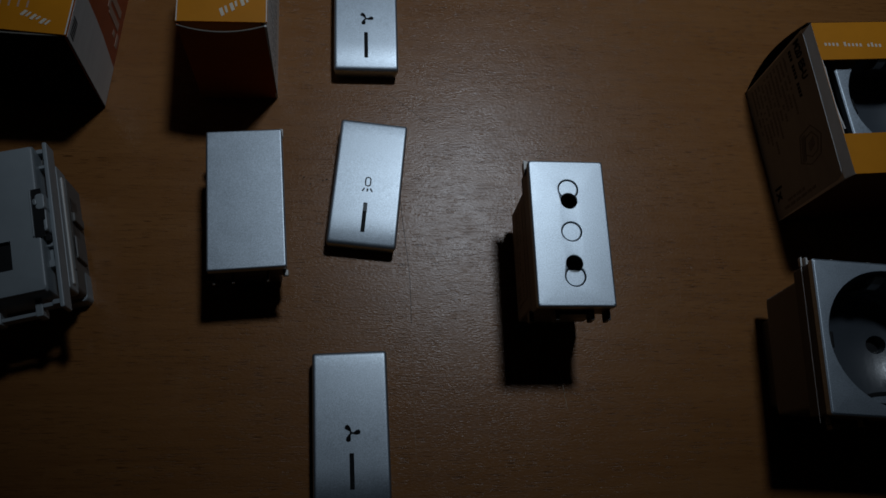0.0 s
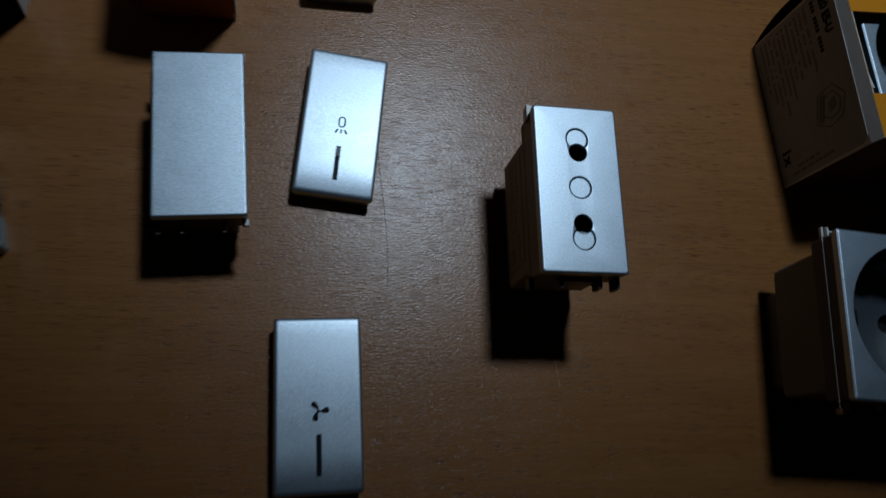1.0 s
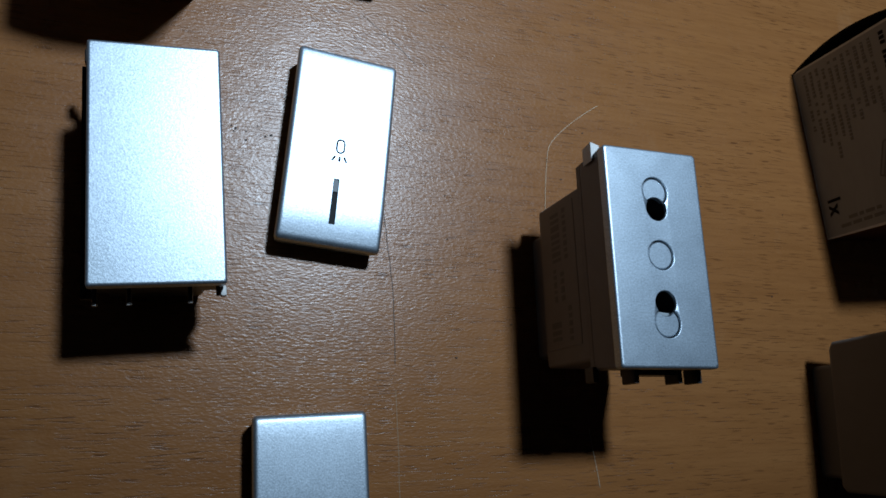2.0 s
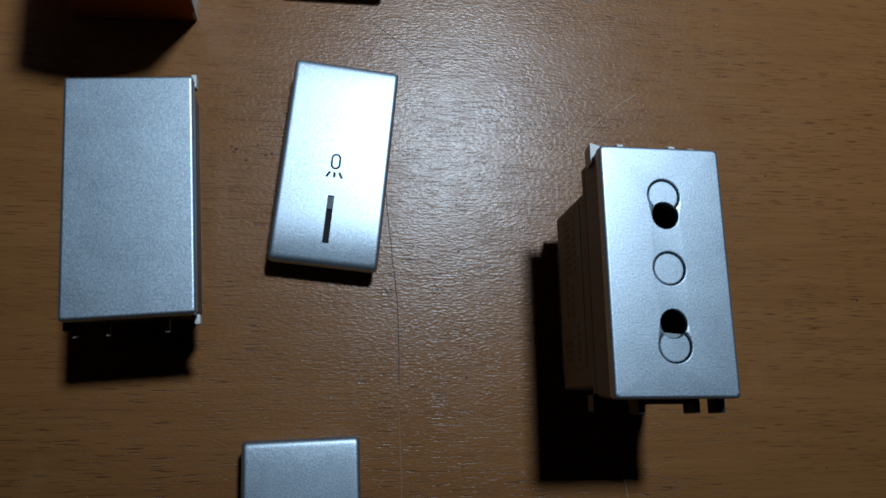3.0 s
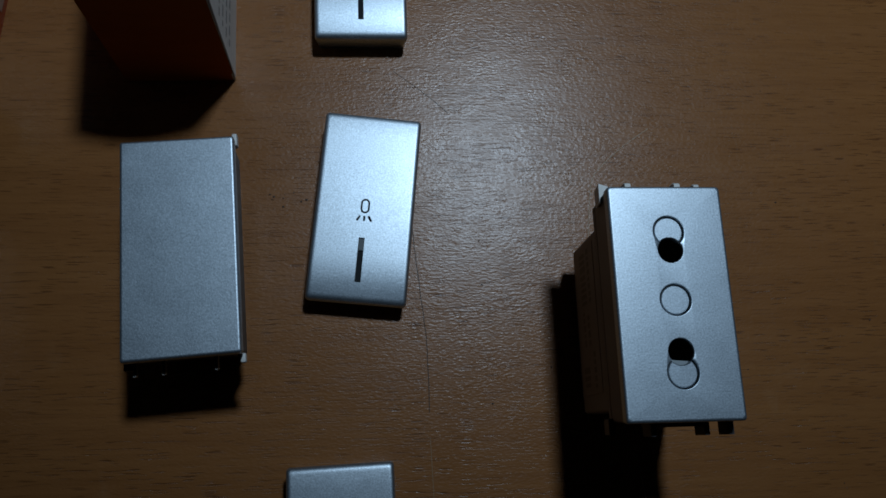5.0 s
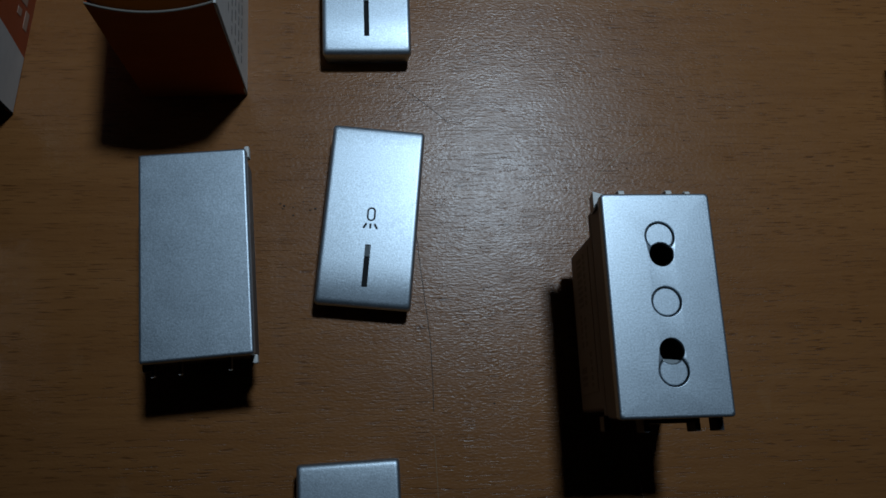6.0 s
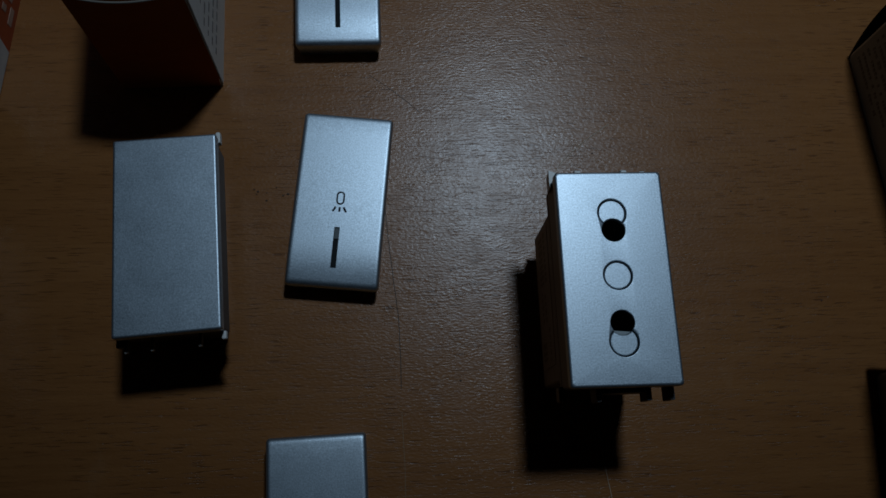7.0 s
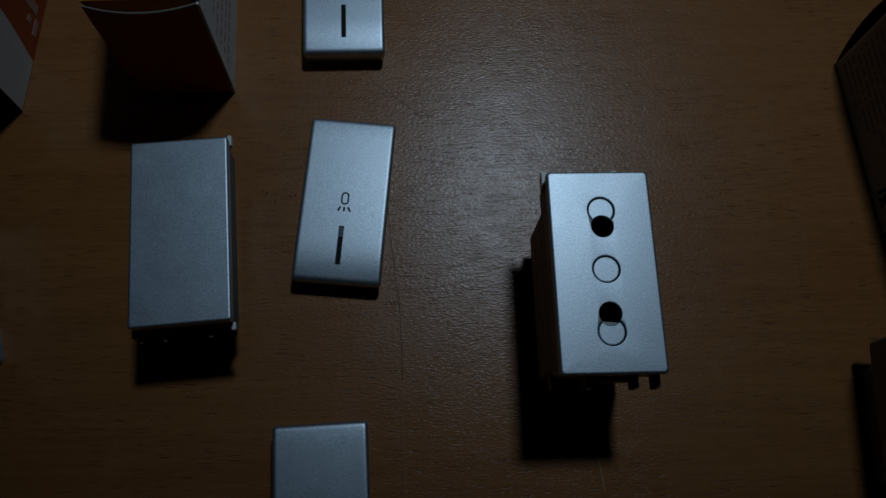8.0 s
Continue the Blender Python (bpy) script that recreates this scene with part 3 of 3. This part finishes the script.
# ---- light-grey switch mechanism ----
def switch_mechanism(x, y, rz):
    t = thing("switch_mechanism", x, y, rz, "light grey plastic switch mechanism with clips and a black window", "switch")
    z = 30.0
    bm = bmesh.new()
    secs = [(rrect(-43, 0, -22.5, 22.5, 0.8), 17.0), (rrect(-43, 0, -22.5, 22.5, 0.8), z - 1.0), (rrect(-42.6, -0.4, -22.0, 22.1, 0.8), z - 0.25), (rrect(-42, -1.0, -19.8, 21.5, 0.6), z)]
    rings = loft(bm, secs, True, False)
    face_with_holes(bm, rings[-1], [rrect(-20, -8.3, -14.8, -6.2, 0.2, 2), circle(-12.4, 14.2, 2.6, 20), circle(-12.2, 2.4, 1.5, 16)], z, 2.0)
    part("plate", bm, GREY_PLASTIC, t, "pale grey front plate")
    part("window", block(-20.1, -8.2, -14.9, -6.1, z - 3, z - 1.3), BLACK_PLASTIC, t, "black window")
    part("hole", prism(circle(-12.4, 14.2, 2.7, 18), z - 3, z - 1.6), BLACK_PLASTIC, t)
    part("screw", prism(circle(-12.2, 2.4, 1.3, 16), z - 2.5, z - 0.5), STEEL, t, "small bare screw")
    part("rail", block(1.7, 3.0, -27.2, 24.4, 21.5, 27.2, 0.4, 0.4), GREY_PLASTIC, t, "pale side rail")
    for ya, yb in ((21.4, 22.8), (16.4, 17.4), (-8.4, -7.2), (-14.6, -12.6), (-25.6, -24.2)):
        part("rung", block(-0.4, 2.0, ya, yb, 22.5, 26.2, 0.2, 0.2), GREY_PLASTIC, t)
    part("web", block(-0.6, 1.9, -13.0, -7.6, 20.5, 24.6, 0.2), GREY_PLASTIC, t)
    part("web", block(-0.6, 1.9, 16.8, 22.0, 20.5, 23.4, 0.2), SHADED_SIDE_PLASTIC, t)
    # hinge latch: a thin raised lip, lumps behind it, black blocks for shaded gaps
    part("latch_lip", block(-2.2, -1.75, -6.4, 8.5, 29.5, 30.5, 0.15, 0.15), GREY_PLASTIC, t, "thin pale raised lip")
    part("latch_gap", block(-1.75, 0.9, -6.8, 8.2, 29.6, 30.06, 0.3), BLACK_PLASTIC, t)
    part("latch", block(-0.9, 1.8, 1.6, 6.6, 24.5, 30.4, 0.9, 0.6), GREY_PLASTIC, t, "pale hinge latch")
    part("latch", block(-0.2, 1.8, -5.0, 2.0, 24.5, 29.9, 0.8, 0.6), GREY_PLASTIC, t, "pale hinge latch")
    part("latch_pin", block(-1.4, -0.2, 3.0, 5.0, 28.0, 30.8, 0.5, 0.4), GREY_PLASTIC, t)
    part("latch_slot", block(0.3, 1.4, -1.6, 1.8, 29.2, 30.12, 0.4), BLACK_PLASTIC, t)
    part("latch_slot", block(-0.4, 1.7, -7.2, -5.2, 25.0, 28.2, 0.5), BLACK_PLASTIC, t)
    # stepped side under the rail, its lower parts coloured darker for shade
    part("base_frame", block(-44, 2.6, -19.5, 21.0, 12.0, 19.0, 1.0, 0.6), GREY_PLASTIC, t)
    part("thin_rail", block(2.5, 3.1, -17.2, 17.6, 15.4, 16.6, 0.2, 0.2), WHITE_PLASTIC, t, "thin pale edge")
    part("thin_rail", block(2.5, 2.95, -11.5, 13.0, 12.2, 13.0, 0.2), SHADED_SIDE_PLASTIC, t)
    part("body", block(-41, 2.9, -18.5, 20.5, 0, 12.2, 1.6, 0.8), SHADED_SIDE_PLASTIC, t)
    # recesses drawn as black blocks in place of their shade
    for ya, yb in ((8.4, 13.2), (0.4, 4.8)):
        part("recess", block(2.6, 3.05, ya, yb, 5.0, 10.5, 0.1), BLACK_PLASTIC, t, "black block for a shaded recess")
    part("side_block", block(2.4, 4.0, 4.9, 8.3, 3.0, 11.0, 0.6, 0.6), SHADED_SIDE_PLASTIC, t)
    part("side_block", block(2.4, 3.8, -7.5, 0.2, 3.0, 11.5, 0.6, 0.6), SHADED_SIDE_PLASTIC, t)
    part("foot", block(-6.0, 3.2, -19.4, -9.0, 0, 5.4, 1.6, 1.0), GREY_PLASTIC, t, "pale rounded foot")
    for xa in (-36, -26, -15.6, -4.6):
        part("front_catch", block(xa - 1.0, xa + 1.0, -27.6, -22.0, 20.0, 24.4, 0.3, 0.3), GREY_PLASTIC, t)
    part("front_bar", block(-40, -4.2, -27.0, -25.9, 20.5, 23.8, 0.3, 0.2), GREY_PLASTIC, t)
    part("front_arm", block(-3.4, 2.0, -25.6, -24.4, 22.0, 25.0, 0.3, 0.2), GREY_PLASTIC, t)
    return t


switch_mechanism(-151.2, 6.0, 13.4)


# ---- cartons ----
def sheet(parent, name, mat, pts, thick, label="", smooth=35):
    """A flat card from four or more corners in space, given thickness against its normal."""
    bm = bmesh.new()
    p = [Vector(q) for q in pts]
    n = (p[1] - p[0]).cross(p[2] - p[0]).normalized()
    a = [bm.verts.new(q) for q in p]
    b = [bm.verts.new(q - n * thick) for q in p]
    bm.faces.new(a)
    bm.faces.new(b[::-1])
    for k in range(len(p)):
        j = (k + 1) % len(p)
        bm.faces.new((a[k], b[k], b[j], a[j]))
    return part(name, bm, mat, parent, label, smooth)


def bowed_wall(parent, x0, x1, y, lean, bow, z1, mat, label):
    """A front wall whose upper edge bows out towards the front, with its raw edge."""
    cols, rows = 16, 10
    bm = bmesh.new()
    grid = {}
    for side, off in ((0, 0.0), (1, 0.55)):
        for i in range(cols + 1):
            for j in range(rows + 1):
                u, v = i / cols, j / rows
                yy = y - lean * v - bow * (1 - (2 * u - 1) ** 2) * v ** 2.2 + off
                grid[side, i, j] = bm.verts.new((x0 + (x1 - x0) * u, yy, z1 * v))
    for i in range(cols):
        for j in range(rows):
            bm.faces.new((grid[0, i, j], grid[0, i + 1, j], grid[0, i + 1, j + 1], grid[0, i, j + 1]))
            bm.faces.new((grid[1, i, j + 1], grid[1, i + 1, j + 1], grid[1, i + 1, j], grid[1, i, j]))
        bm.faces.new((grid[0, i, 0], grid[1, i, 0], grid[1, i + 1, 0], grid[0, i + 1, 0]))
    for j in range(rows):
        for i in (0, cols):
            bm.faces.new((grid[0, i, j], grid[0, i, j + 1], grid[1, i, j + 1], grid[1, i, j]))
    wall = part("front_wall", bm, mat, parent, label)
    bm = bmesh.new()
    last = None
    for i in range(cols + 1):
        u = i / cols
        yy = y - lean - bow * (1 - (2 * u - 1) ** 2)
        xx = x0 + (x1 - x0) * u
        cur = [bm.verts.new(c) for c in ((xx, yy - 0.03, z1 - 0.05), (xx, yy + 0.56, z1 - 0.05), (xx, yy + 0.42, z1 + 0.16), (xx, yy + 0.08, z1 + 0.16))]
        if last:
            for k in range(4):
                bm.faces.new((last[k], last[(k + 1) % 4], cur[(k + 1) % 4], cur[k]))
        else:
            bm.faces.new(cur)
        last = cur
    bm.faces.new(last[::-1])
    part("raw_edge", bm, RAW_CARD, wall, "pale raw card edge")
    return wall


def logo_bars(parent, x, y, z, height, pitch, rot, mat, count, label):
    """A logo as slanted plain bars lying on a lid."""
    c, si = math.cos(radians(rot)), math.sin(radians(rot))
    for k in range(count):
        bm = bmesh.new()
        w = pitch * (0.42 if k % 2 else 0.62)
        low = height * (0.0, 0.12, 0.0, 0.3)[k % 4]
        pts = [(0, low), (w, low), (w + height * 0.25, height), (height * 0.25, height)]
        q = [(x + (px + k * pitch) * c - py * si, y + (px + k * pitch) * si + py * c) for px, py in pts]
        loft(bm, [(q, z - 0.05), (q, z + 0.06)])
        part("logo_bar", bm, mat, parent, label)


# tall open carton beside the upper rocker
def tall_carton(x, y, rz):
    """Origin at the front corner by the pale side; the carton runs to -x and +y."""
    t = thing("tall_carton", x, y, rz, "tall orange carton with a bowed open edge and pale side", "box")
    w, d, h = 25.8, 48.0, 41.0
    bowed_wall(t, -w, 0, 0, -0.4, 2.3, h, SHADED_ORANGE_CARD, "orange front wall darkened for shade")
    sheet(t, "side_wall", WHITE_CARD, [(0, 0, 0), (0, d, 0), (0.4, d, h), (0.6, 0.4, h)], 0.55, "pale grey printed side")
    mrk = random.Random(3)
    for row in range(6):
        u = 4.0
        while u < 40:
            ln = mrk.uniform(1.2, 3.6)
            v0 = 9.0 + row * 4.4
            sheet(t, "print_line", PRINT_GREY, [(0.07 + 0.45 * v / h, uu, v) for uu, v in ((u, v0), (u + ln, v0), (u + ln, v0 + 1.0), (u, v0 + 1.0))], 0.05)
            u += ln + 1.1
    sheet(t, "worn_corner", RAW_CARD, [(0.05, -0.06, 0.4), (0.12, 0.35, 0.4), (0.72, 0.7, h - 0.4), (0.62, 0.3, h - 0.4)], 0.1, "pale worn corner")
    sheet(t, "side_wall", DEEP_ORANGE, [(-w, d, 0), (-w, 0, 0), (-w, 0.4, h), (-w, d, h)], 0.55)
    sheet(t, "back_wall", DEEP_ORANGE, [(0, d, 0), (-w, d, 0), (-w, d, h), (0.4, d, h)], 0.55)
    sheet(t, "bottom", RAW_CARD, [(-w + 0.6, 0.8, 0.6), (-0.6, 0.8, 0.6), (-0.6, d - 0.6, 0.6), (-w + 0.6, d - 0.6, 0.6)], 0.5)
    for xa, xb in ((-w - 0.1, -w + 0.2), (0.5, 0.8)):
        sheet(t, "worn_edge", WHITE_CARD, [(xa, 1.5, h + 0.94), (xb, 1.5, h + 0.94), (xb - 0.3, d - 0.5, h + 0.94), (xa - 0.3, d - 0.5, h + 0.94)], 0.03, "pale worn lid edge")
    lid = sheet(t, "lid", ORANGE_CARD, [(-w - 0.2, 1.4, h + 0.9), (0.9, 1.4, h + 0.9), (0.4, d, h + 0.9), (-w + 0.1, d, h + 0.9)], 0.6, "orange printed lid")
    sheet(t, "tuck_flap", INSIDE_CARD, [(-w + 1, 2.2, h - 9), (-2, 2.2, h - 9), (-1, 1.5, h + 0.2), (-w + 1, 1.5, h + 0.2)], 0.5, "grey inner flap")
    logo_bars(lid, -12.6, 3.2, h + 0.95, 2.7, 1.75, 32, PRINT_WHITE, 6, "white slanted logo bar")
    return t


tall_carton(-90.6, 63.3, 1.6)


# carton in the corner behind the switch mechanism
def logo_carton(x, y, rz):
    t = thing("logo_carton", x, y, rz, "orange carton with a white swoosh on its printed side", "box")
    w, d, h = 50.0, 52.0, 41.0
    bowed_wall(t, -w, 0, 0, 0.0, 0.8, h, PRINT_DARK, "near-black front wall")
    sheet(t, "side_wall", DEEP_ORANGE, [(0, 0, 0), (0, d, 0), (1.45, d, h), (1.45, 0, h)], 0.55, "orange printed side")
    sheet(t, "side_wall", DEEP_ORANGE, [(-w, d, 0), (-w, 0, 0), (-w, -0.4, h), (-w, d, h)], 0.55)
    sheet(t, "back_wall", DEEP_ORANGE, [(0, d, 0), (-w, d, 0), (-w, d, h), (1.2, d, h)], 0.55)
    lid = sheet(t, "lid", ORANGE_CARD, [(-w + 0.2, 0.2, h + 0.7), (1.4, 0.2, h + 0.7), (1.2, d, h + 0.7), (-w, d, h + 0.7)], 0.6, "orange printed lid")
    sheet(t, "worn_edge", WHITE_CARD, [(1.0, 0.3, h + 0.74), (1.38, 0.3, h + 0.74), (1.2, d - 1, h + 0.74), (0.85, d - 1, h + 0.74)], 0.03, "pale worn lid edge")
    # white swoosh with a curved far edge on the side
    curve = [(15.5, 0.3), (17.0, 8), (18.3, 16), (19.0, 24), (19.3, 32), (19.2, 40.8)]
    pts = [(0.1, 0.3)] + curve + [(0.1, 40.8)]
    sheet(t, "swoosh", WHITE_CARD, [(0.09 + 1.45 * v / h, u, v) for u, v in pts], 0.12, "white printed swoosh")
    sheet(t, "fold_edge", PRINT_DARK, [(0.13 + 1.45 * v / h, u, v) for u, v in ((-0.15, 0.3), (0.3, 0.3), (0.3, 40.8), (-0.15, 40.8))], 0.1, "dark strip along the fold")
    for k in range(6):
        u0 = 1.6 + k * 1.15
        sheet(t, "logo_bar", PRINT_DARK, [(0.16 + 1.45 * v / h, u, v) for u, v in ((u0, 36.2), (u0 + 0.62, 36.2), (u0 + 1.2, 39.4), (u0 + 0.58, 39.4))], 0.1, "dark slanted logo bar")
    for u0, u1, v0, v1 in ((28, 31, 4, 15), (33, 36, 4, 15), (29, 35, 15, 17), (24, 26, 6, 8), (22, 27, 2, 4), (30, 33, 22, 34), (36, 39, 24, 38)):
        sheet(t, "print_mark", PALE_ORANGE, [(0.14 + 1.45 * v / h, u, v) for u, v in ((u0, v0), (u1, v0), (u1, v1), (u0, v1))], 0.1, "pale printed mark")
    logo_bars(lid, -12.6, 5.6, h + 0.75, 2.1, 1.55, -21, PRINT_WHITE, 6, "white slanted logo bar")
    for k in range(4):
        part("emboss_bar", block(-19.2 + k * 2.6, -18.7 + k * 2.6, 8.2, 10.6, h + 0.6, h + 0.74), PALE_ORANGE, lid, "faint pale letter bar")
    return t


logo_carton(-148.3, 57.6, -4.0)


# carton with a window and a label
def window_carton(x, y, rz):
    """Origin at the near lower corner of the labelled side; runs to +x and +y."""
    t = thing("window_carton", x, y, rz, "orange carton with a window and a grey paper label", "box")
    w, d, h = 52.0, 53.0, 44.0
    sheet(t, "side_wall", WHITE_CARD, [(0, d, 0), (0, 0, 0), (-1.2, -1.5, 40.4), (-1.2, d, 40.4)], 0.55, "pale carton side")
    sheet(t, "side_wall", ORANGE_CARD, [(w, 0, 0), (w, d, 0), (w, d, h), (w, 0, h)], 0.55)
    sheet(t, "front_wall", SHADED_BROWN_CARD, [(0, 0, 0), (w, 0, 0), (w, -1.7, h), (-0.6, -1.7, h)], 0.55)
    sheet(t, "bottom", RAW_CARD, [(0.6, 0.6, 0.6), (w - 0.6, 0.6, 0.6), (w - 0.6, d - 0.6, 0.6), (0.6, d - 0.6, 0.6)], 0.5)
    # back wall that bulges beyond the side
    bm = bmesh.new()
    prev = None
    for k in range(11):
        v = k / 10
        out = 4.0 * math.sin(math.pi * v ** 0.9)
        cur = [bm.verts.new(c) for c in ((-1.2 * v - 0.1, d + out, h * v), (w, d + out, h * v), (w, d + out - 0.6, h * v), (-1.2 * v - 0.1, d + out - 0.6, h * v))]
        if prev:
            for i in range(4):
                bm.faces.new((prev[i], prev[(i + 1) % 4], cur[(i + 1) % 4], cur[i]))
        else:
            bm.faces.new(cur)
        prev = cur
    bm.faces.new(prev[::-1])
    part("back_wall", bm, PRINT_DARK, t, "dark bulging back flap")
    # lid with its window
    bm = bmesh.new()
    rings = loft(bm, [(rrect(-0.6, w, -1.8, d - 0.6, 0.4, 2), h), (rrect(-0.6, w, -1.8, d - 0.6, 0.4, 2), h + 0.6)], False, False)
    face_with_holes(bm, rings[-1], [rrect(-0.45, 49, 11.8, 38.4, 0.12, 2)], h + 0.6, 0.6)
    lid = part("lid", bm, ORANGE_CARD, t, "orange printed lid with a cut-out window")
    sheet(lid, "fold_edge", WHITE_CARD, [(-1.22, d - 0.2, 40.3), (-1.22, -1.5, 40.3), (-0.62, -1.8, h + 0.55), (-0.62, d - 0.8, h + 0.55)], 0.5, "pale worn fold")
    # curled edge of the clear film that closed the window, its shine drawn white
    bm = bmesh.new()
    last = None
    for k in range(13):
        v = k / 12
        yy = 36.5 - 22.5 * v
        xx = 0.55 + 0.25 * v + 0.5 * math.sin(math.pi * v)
        zz = h - 0.2 - 1.4 * math.sin(math.pi * v)
        wd = 0.22 + 0.40 * v
        cur = [bm.verts.new(c) for c in ((xx, yy, zz), (xx + wd, yy, zz - 0.1), (xx + wd, yy, zz - 0.25), (xx, yy, zz - 0.15))]
        if last:
            for i in range(4):
                bm.faces.new((last[i], last[(i + 1) % 4], cur[(i + 1) % 4], cur[i]))
        else:
            bm.faces.new(cur)
        last = cur
    bm.faces.new(last[::-1])
    part("film_edge", bm, WHITE_PLASTIC, t, "shiny pale torn film edge")
    for k in range(15):
        if k not in (4, 10):
            part("text_bar", block(2.0 + k * 1.36, 2.75 + k * 1.36, 43.6 - 0.06 * k, 44.7 - 0.06 * k + (0.5 if k in (5, 12) else 0), h + 0.5, h + 0.64), PRINT_WHITE, lid, "white line of printed letters")
    # paper label on the side, with a large count and lines of small print

    def on_side(u, v, off=0.0):
        """u along the side from the near end, v up."""
        return (-1.3 * v / h - 0.12 - off, u, v)

    def patch(name, mat, u0, u1, v0, v1, off, label="", parent=t):
        return sheet(parent, name, mat, [on_side(u1, v0, off), on_side(u0, v0, off), on_side(u0, v1, off), on_side(u1, v1, off)], 0.1, label)

    label_part = sheet(t, "label", LABEL_PAPER, [on_side(u, v) for u, v in ((52.4, 0.6), (0.4, 0.6), (-0.4, 37.6), (0.4, 39.4), (1.6, 40.0), (50.6, 40.6), (52.2, 39.2))], 0.1, "grey-white paper label with small print")
    # pale strip paints the light caught by the label's edge
    sheet(label_part, "label_rim", WHITE_CARD, [on_side(u, v, 0.05) for u, v in ((51.0, 40.35), (1.2, 39.75), (1.2, 40.0), (51.0, 40.6))], 0.1, "lit edge of the label drawn as a pale strip")
    rnd = random.Random(4)
    for row in range(11):
        v = 3.6 + row * 2.3
        u = 50.5
        stop = (30, 27, 24, 21, 27, 26, 29, 27, 30, 30, 28)[row]
        while u > stop + rnd.uniform(0, 3):
            ln = rnd.uniform(0.5, 1.1)
            if rnd.random() > 0.14:
                patch("print_line", PRINT_GREY, u - ln, u, v + rnd.uniform(0, 0.15), v + rnd.uniform(0.9, 1.2), 0.08, "", label_part)
            u -= ln + 0.32
    for k in range(13):
        if k not in (3, 8):
            patch("print_line", PRINT_DARK, 49.5 - k * 1.38, 50.5 - k * 1.38, 30.4, 31.9, 0.08, "", label_part)
    outline = [(16.8, 35.6), (22.0, 31.5), (21.2, 24.6), (12.6, 21.6), (9.8, 27.2), (11.0, 33.0), (16.8, 35.6)]
    inner = [(16.4, 33.6), (19.8, 31.0), (19.2, 27.0), (14.0, 25.2), (12.0, 28.4), (12.8, 32.0), (16.4, 33.6)]
    lines = list(zip(outline, outline[1:])) + list(zip(inner, inner[1:]))
    lines += [((12.2, 22.8 + 0.9 * k), (20.6, 25.6 + 0.9 * k)) for k in range(3)] + [((14.2 + 0.8 * k, 28.0), (15.4 + 0.8 * k, 31.4)) for k in range(4)]
    for p, q in lines:
        pts = stroke([p, q], 0.42)
        sheet(label_part, "drawing_line", PRINT_GREY, [on_side(u, v, 0.08) for u, v in (pts[0], pts[1], pts[2], pts[3])], 0.1, "grey line of the product drawing")
    for k, v0 in enumerate((6.0, 9.0)):
        v = v0
        while v < 26 - 6 * k:
            ln = rnd.uniform(1.2, 3.4)
            patch("print_line", PRINT_GREY, 2.0 + 1.9 * k, 3.0 + 1.9 * k, v, v + ln, 0.08, "", label_part)
            v += ln + 0.7
    # the writing reads down the carton, with its head towards the lid
    for body, size, narrow, u0, v0, label in (("1x", 6.0, 0.95, 12.0, 3.3, "printed count"), ("M20 ES-U", 4.5, 0.80, 51.6, 34.4, "printed code")):
        bm = text_mesh(body, size)
        m = Matrix(((0, -0.0296, -1, -0.26 - 0.0296 * v0), (-narrow, 0, 0, u0), (0, 1, -0.03, v0), (0, 0, 0, 1)))
        bmesh.ops.transform(bm, matrix=m, verts=bm.verts[:])
        part("printed_text", bm, PRINT_DARK, label_part, label)
    return t


window_carton(88.7, 19.0, 3.8)


def boxed_socket(x, y, rz):
    t = new("boxed_socket")
    t.empty_display_size = 0.01
    t.matrix_world = pose(x * MM, y * MM, 1.2 * MM, 0, 0, rz)
    tagged(t, "silver earthed socket lying in the window of an orange carton", "socket")
    earthed_socket(t, 39.5, 22.0, 19.6, 15.5)
    # black body stands in for the shade inside the carton
    part("body", block(-21.5, 21.5, -21, 21, 0, 17.5, 1.0), BLACK_PLASTIC, t)
    return t


boxed_socket(115.0, 46.5, 3.6)


# ---- fibres and crumbs on the table ----
def fibre(pts, r, label):
    cu = bpy.data.curves.new("fibre", "CURVE")
    cu.dimensions, cu.bevel_depth, cu.bevel_resolution = "3D", r * MM, 1
    sp = cu.splines.new("NURBS")
    sp.points.add(len(pts) - 1)
    for p, (x, y) in zip(sp.points, pts):
        p.co = (x * MM, y * MM, r * MM * 1.2, 1)
    sp.use_endpoint_u = True
    cu.materials.append(FIBRE)
    return tagged(new("fibre", cu), label, "fibre", "loose fibres")


fibre([(13.3, 51.3), (9.5, 48.8), (4, 44.8), (-1.5, 39.5), (-2.8, 37), (-3.4, 33), (-4.3, 26), (-4.8, 19)], 0.07, "pale thin fibre lying on the wooden table")
fibre([(3.2, -33), (4.0, -39.5), (4.8, -43.5), (5.0, -46.4)], 0.07, "pale thin fibre lying on the wooden table")

bm = bmesh.new()
rnd = random.Random(11)
for k in range(46):
    if k < 12:
        cx, cy = rnd.gauss(-78.4, 1.7), rnd.gauss(32.3, 1.8)
    else:
        cx, cy = rnd.uniform(-40, 75), rnd.uniform(-60, 70)
    s = rnd.uniform(0.07, 0.30) if k < 12 else rnd.uniform(0.08, 0.22)
    bmesh.ops.create_icosphere(bm, subdivisions=1, radius=s, matrix=Matrix.Translation((cx, cy, s * 0.45)) @ Matrix.Diagonal((rnd.uniform(0.7, 1.8), 1, 0.5, 1)))
tagged(part("dust", bm, SCRATCH), "dark crumbs of dust scattered on the table", "dust", kind="stuff")
